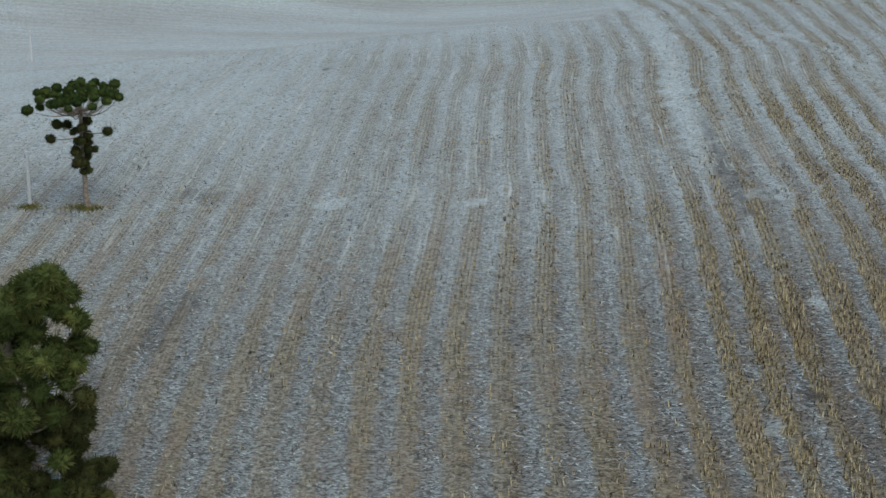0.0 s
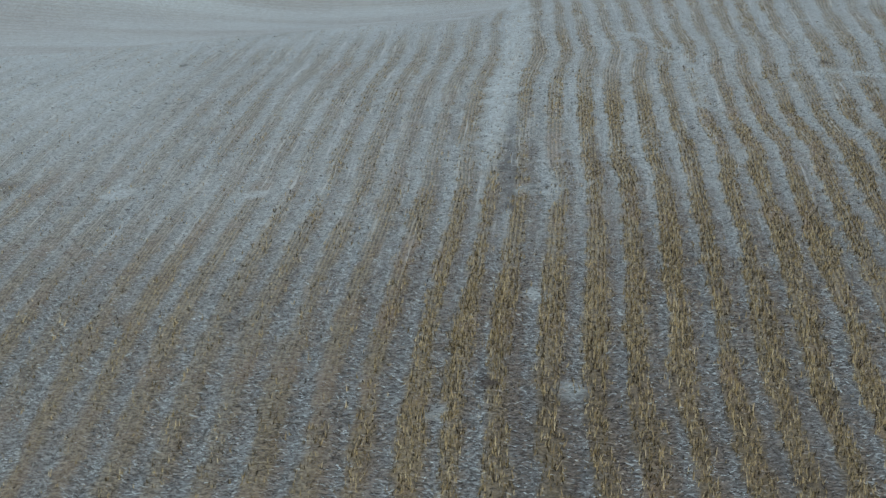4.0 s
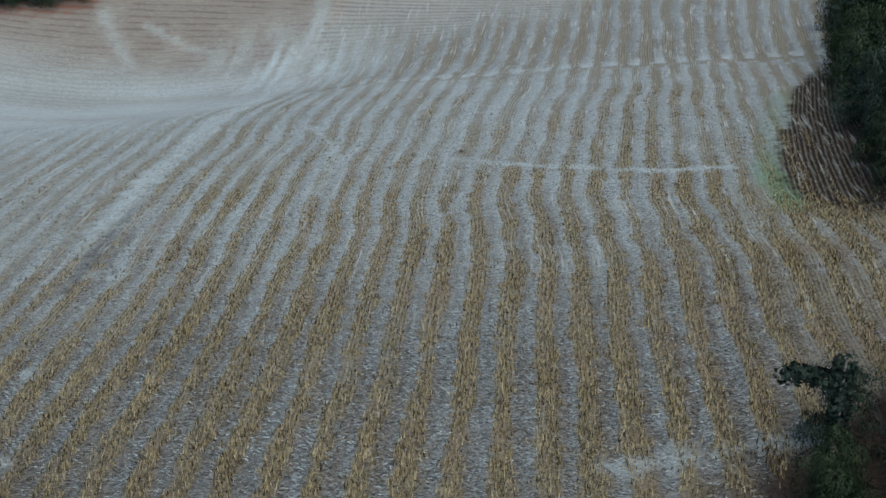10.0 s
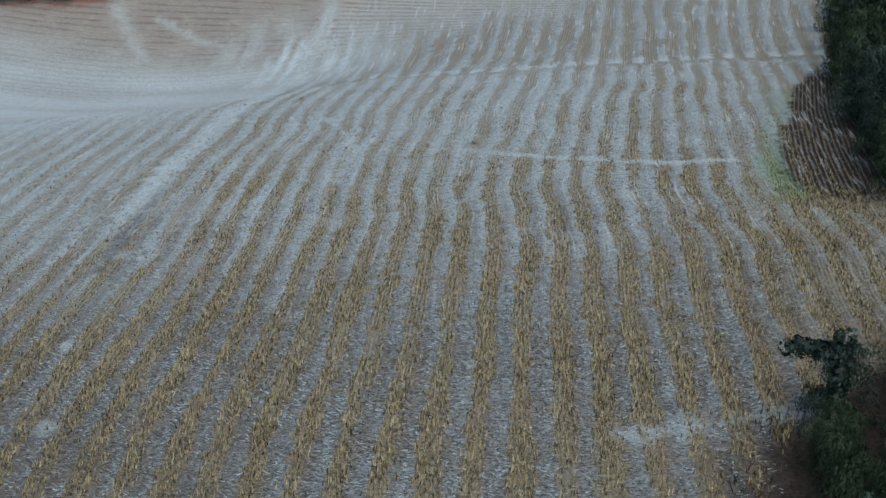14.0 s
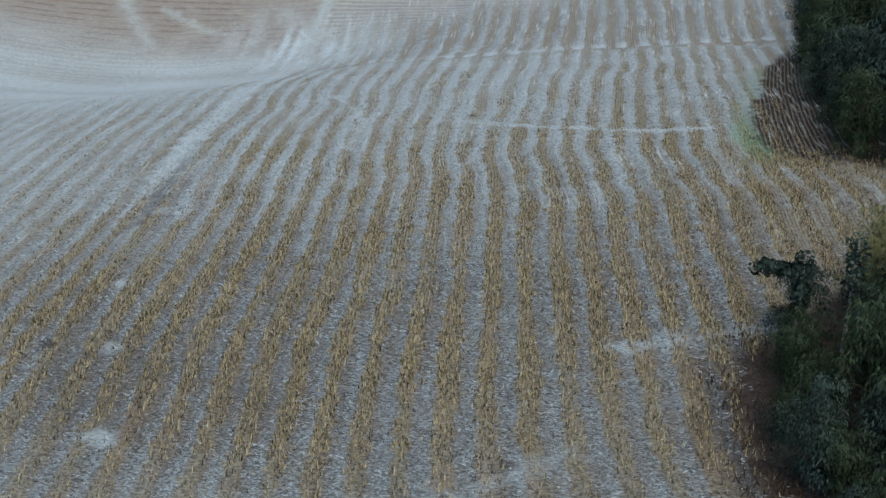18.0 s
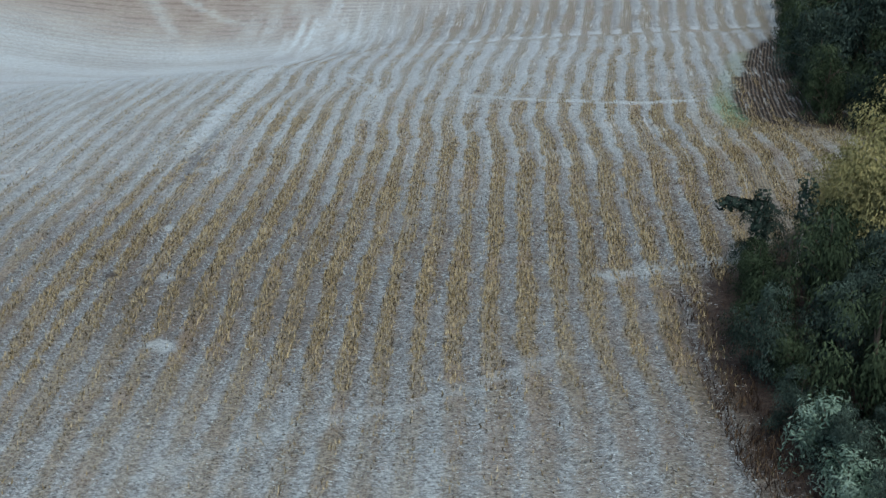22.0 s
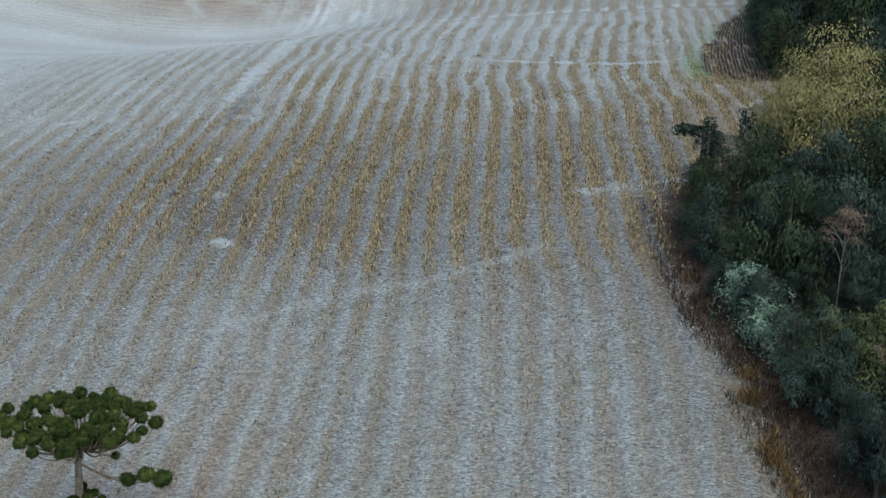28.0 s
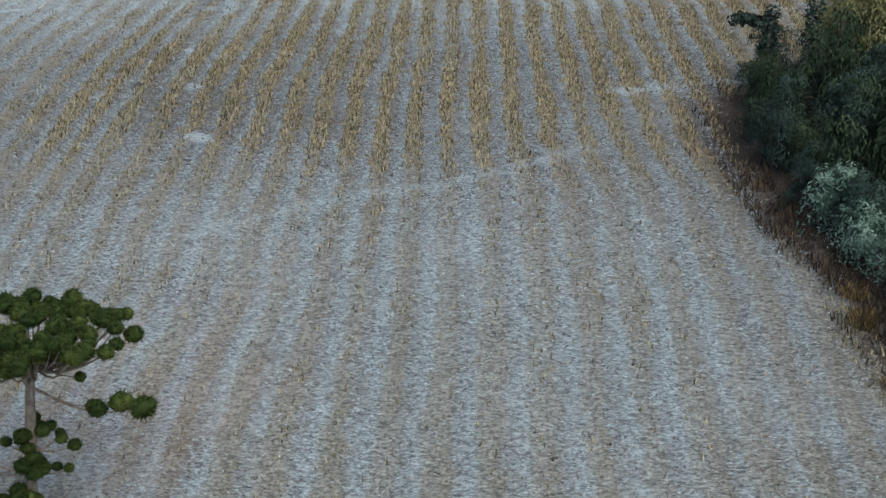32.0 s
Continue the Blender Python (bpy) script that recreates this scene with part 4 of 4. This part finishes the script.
def blades(x, y, z, rng, tall, wide, lean):
    """Upright narrow blades, one pointed face each."""
    n = len(x)
    foot = np.stack([x, y, z], 1)
    a = rng.uniform(0, 2 * np.pi, n)
    side = np.stack([np.cos(a), np.sin(a), np.zeros(n)], 1) * (wide * rng.uniform(0.6, 1.4, n))[:, None]
    tip = np.stack([rng.normal(0, lean, n), rng.normal(0, lean, n), np.ones(n)], 1) * (tall * rng.uniform(0.45, 1.25, n))[:, None]
    v = np.stack([foot - side, foot + side, foot + tip + side * 0.35, foot + tip - side * 0.35], 1)
    return v.reshape(-1, 3), np.arange(4 * n).reshape(n, 4)


def stubble():
    rng = np.random.default_rng(31)
    rows = np.arange(-36 * 9, 15 * 9) / 9
    steps = np.arange(-3, 150, 0.15)
    k, y = [a.ravel() for a in np.meshgrid(rows, steps, indexing="ij")]
    y = y + rng.uniform(-0.07, 0.07, len(y))
    x0 = unbend(k, y)
    x = x0 + rng.normal(0, 1, len(k)) * (np.interp(y, [38, 58, 95], [0.13, 0.06, 0.04]) + 0.10 * ease(16, 6, x0) * ease(96, 80, y))
    gappy = blur_noise(np.round(k * 9) * 7.7, y, 1.6, 51)
    c = cover(x, y)
    keep = (rng.random(len(x)) < np.clip((c["stubble"] * 1.25 - 0.12) * (0.25 + 1.3 * gappy), 0.02 * c["main"], 1) * np.interp(y, [4, 36, 55, 90, 150], [0.25, 0.4, 0.85, 0.9, 0.5])) & (x > -52) & (x < 88) & (np.interp(y, *HEDGE) - x > 1.0)
    x, y = np.repeat(x[keep], 3), np.repeat(y[keep], 3)
    n = len(x)
    x, y = x + rng.normal(0, 0.045, n), y + rng.normal(0, 0.09, n)
    foot = np.stack([x, y, height(x, y) - 0.02], 1)
    side = np.stack([np.ones(n), rng.normal(0, 0.4, n), np.zeros(n)], 1) * (0.026 * rng.uniform(0.6, 1.4, n))[:, None]
    tip = np.stack([rng.normal(0, 0.20, n), rng.normal(0.15, 0.55, n), np.ones(n)], 1) * (np.interp(y, [66, 100, 150], [0.30, 0.16, 0.09]) * rng.uniform(0.35, 1.5, n))[:, None]
    v = np.stack([foot - side, foot + side, foot + tip], 1).reshape(-1, 3)
    tagged(new("stubble", mesh_of("stubble", v, np.arange(3 * n).reshape(n, 3), STRAW)), "rows of cut tan maize stalks standing in strips", "stubble", kind="stuff")


def strokes(x, y, z, rng, tall, wide, lean):
    """Half-fallen slivers, one three-cornered face each."""
    n = len(x)
    foot = np.stack([x, y, z], 1)
    a = rng.normal(np.pi / 2, 0.6, n)
    side = np.stack([np.cos(a), np.sin(a), rng.normal(0, 0.35, n)], 1) * (wide * rng.uniform(0.6, 1.4, n))[:, None]
    tip = np.stack([rng.choice([-1.0, 1.0], n) * rng.uniform(0.4, 1.2, n) * lean, rng.normal(0, 0.35, n), rng.uniform(0.05, 0.5, n)], 1)
    tip *= (tall * rng.uniform(0.5, 1.4, n) / np.linalg.norm(tip, axis=1))[:, None]
    return np.stack([foot - side, foot + side, foot + tip], 1).reshape(-1, 3), np.arange(3 * n).reshape(n, 3)


def litter():
    rng = np.random.default_rng(32)
    n = 1700000
    y = -4 + 146 * rng.random(n) ** 1.25
    x = rng.uniform(-52, 78, n)
    inside = (np.interp(y, *HEDGE) - x > 0.6) & (x > -30 - 0.25 * y)
    x, y = x[inside], y[inside]
    c = cover(x, y)
    bare = (1 - 0.6 * c["track"]) * (1 - 0.7 * c["green"]) * (1 - 0.85 * c["plough"]) * (1 - 0.96 * c["soil"]) * np.interp(y, [0, 70, 100, 140], [1.0, 1.0, 0.35, 0.0]) * (1 - 0.65 * ease(20, -6, x) * ease(50, 74, y)) * (0.78 + 0.22 * ease(26, 48, y)) * (c["main"] > 0.3)
    share = np.clip(1.0 - 1.45 * c["tint"], 0.03, 1) * (0.62 + 0.45 * c["frost"]) * (1 - 0.7 * c["trash"]) * bare
    brown = (0.7 * c["trash"] * (1 - 0.6 * c["track"]) + (0.08 + 0.5 * ease(48, 34, y)) * c["tint"]) * bare
    pick = rng.random(len(x))
    for name, mat, keep, label in (("frosted_litter", LITTER, pick < share, "frosted leaf litter strewn between the stubble strips"),
                                   ("brown_litter", TRASH, (pick >= share) & (pick < share + brown), "brown broken stalks and husks beside the strips")):
        px, py = x[keep], y[keep]
        v, f = strokes(px, py, height(px, py) + 0.02, rng, np.interp(py, [0, 60, 150], [0.19, 0.25, 0.28]), np.interp(py, [0, 60, 150], [0.020, 0.028, 0.032]), 1.3)
        tagged(new(name, mesh_of(name, v, f, mat)), label, "litter", kind="stuff")


def edge_stalks():
    rng = np.random.default_rng(33)
    n = 9000
    y = rng.uniform(2, 62, n)
    edge = np.interp(y, *HEDGE)
    x = edge - 0.2 - (3.4 + 1.3 * ease(28, 20, y)) * rng.random(n) ** 1.1
    fringe = blur_noise(x, y, 2.2, 41)
    keep = rng.random(n) < ease(0.25, 0.7, fringe + 0.35 * ease(4.2, 1.5, edge - x) - 0.1) * (0.2 + 0.8 * ease(46, 34, y))
    x, y = x[keep], y[keep]
    v, f = blades(x, y, height(x, y) - 0.03, rng, 0.55, 0.035, 0.45)
    tagged(new("edge_stalks", mesh_of("edge_stalks", v, f, BROWN_STALKS)), "brown standing dead stalks along the wood's edge", "dry stalks", kind="stuff")
    n = 5000
    y = rng.uniform(1, 26, n)
    x = np.interp(y, [1, 4.7, 11.7, 16.8, 23.7], [66.5, 65.7, 64.8, 64.1, 63.7]) + rng.normal(0, 0.38, n)
    keep = rng.random(n) < ease(0.34, 0.68, blur_noise(x, y, 1.6, 44))
    x, y = x[keep], y[keep]
    v, f = blades(x, y, height(x, y) - 0.03, rng, 0.62, 0.040, 0.4)
    tagged(new("golden_stalks", mesh_of("golden_stalks", v, f, GOLDEN)), "row of golden unharvested stalks beside the wood's edge", "dry stalks", kind="stuff")
    n = 9000
    x, y = rng.uniform(66, 80, n), rng.uniform(82, 97, n)
    keep = (rng.random(n) < 0.6 * cover(x, y)["stubble"]) & (np.interp(y, *HEDGE) - x > -4)
    x, y = x[keep], y[keep]
    v, f = blades(x, y, height(x, y) - 0.03, rng, 0.36, 0.026, 0.5)
    tagged(new("headland_stalks", mesh_of("headland_stalks", v, f, STRAW)), "orange-tan uncut stalks at the headland", "dry stalks", kind="stuff")


def tuft_grass():
    rng = np.random.default_rng(34)
    for name, px, py, rx, ry, count, tall, label in (("grass", -35.5, 78.5, 1.4, 0.6, 420, 0.25, "dry yellow-green grass round the araucaria's foot"), ("grass", -39.7, 78.3, 0.9, 0.5, 300, 0.22, "green grass round the white post"),
                                                    ("grass", 23.2, 7.0, 4.0, 1.7, 1800, 0.22, "brown dead weeds round the araucaria's foot")):
        x, y = px + rng.normal(0, rx / 2, count), py + rng.normal(0, ry / 2, count)
        v, f = blades(x, y, height(x, y) - 0.02, rng, tall, 0.04, 0.5)
        tagged(new(name, mesh_of(name, v, f, BROWN_STALKS if px > 0 else GRASS)), label, "grass", kind="stuff")


stubble()
litter()
edge_stalks()
tuft_grass()
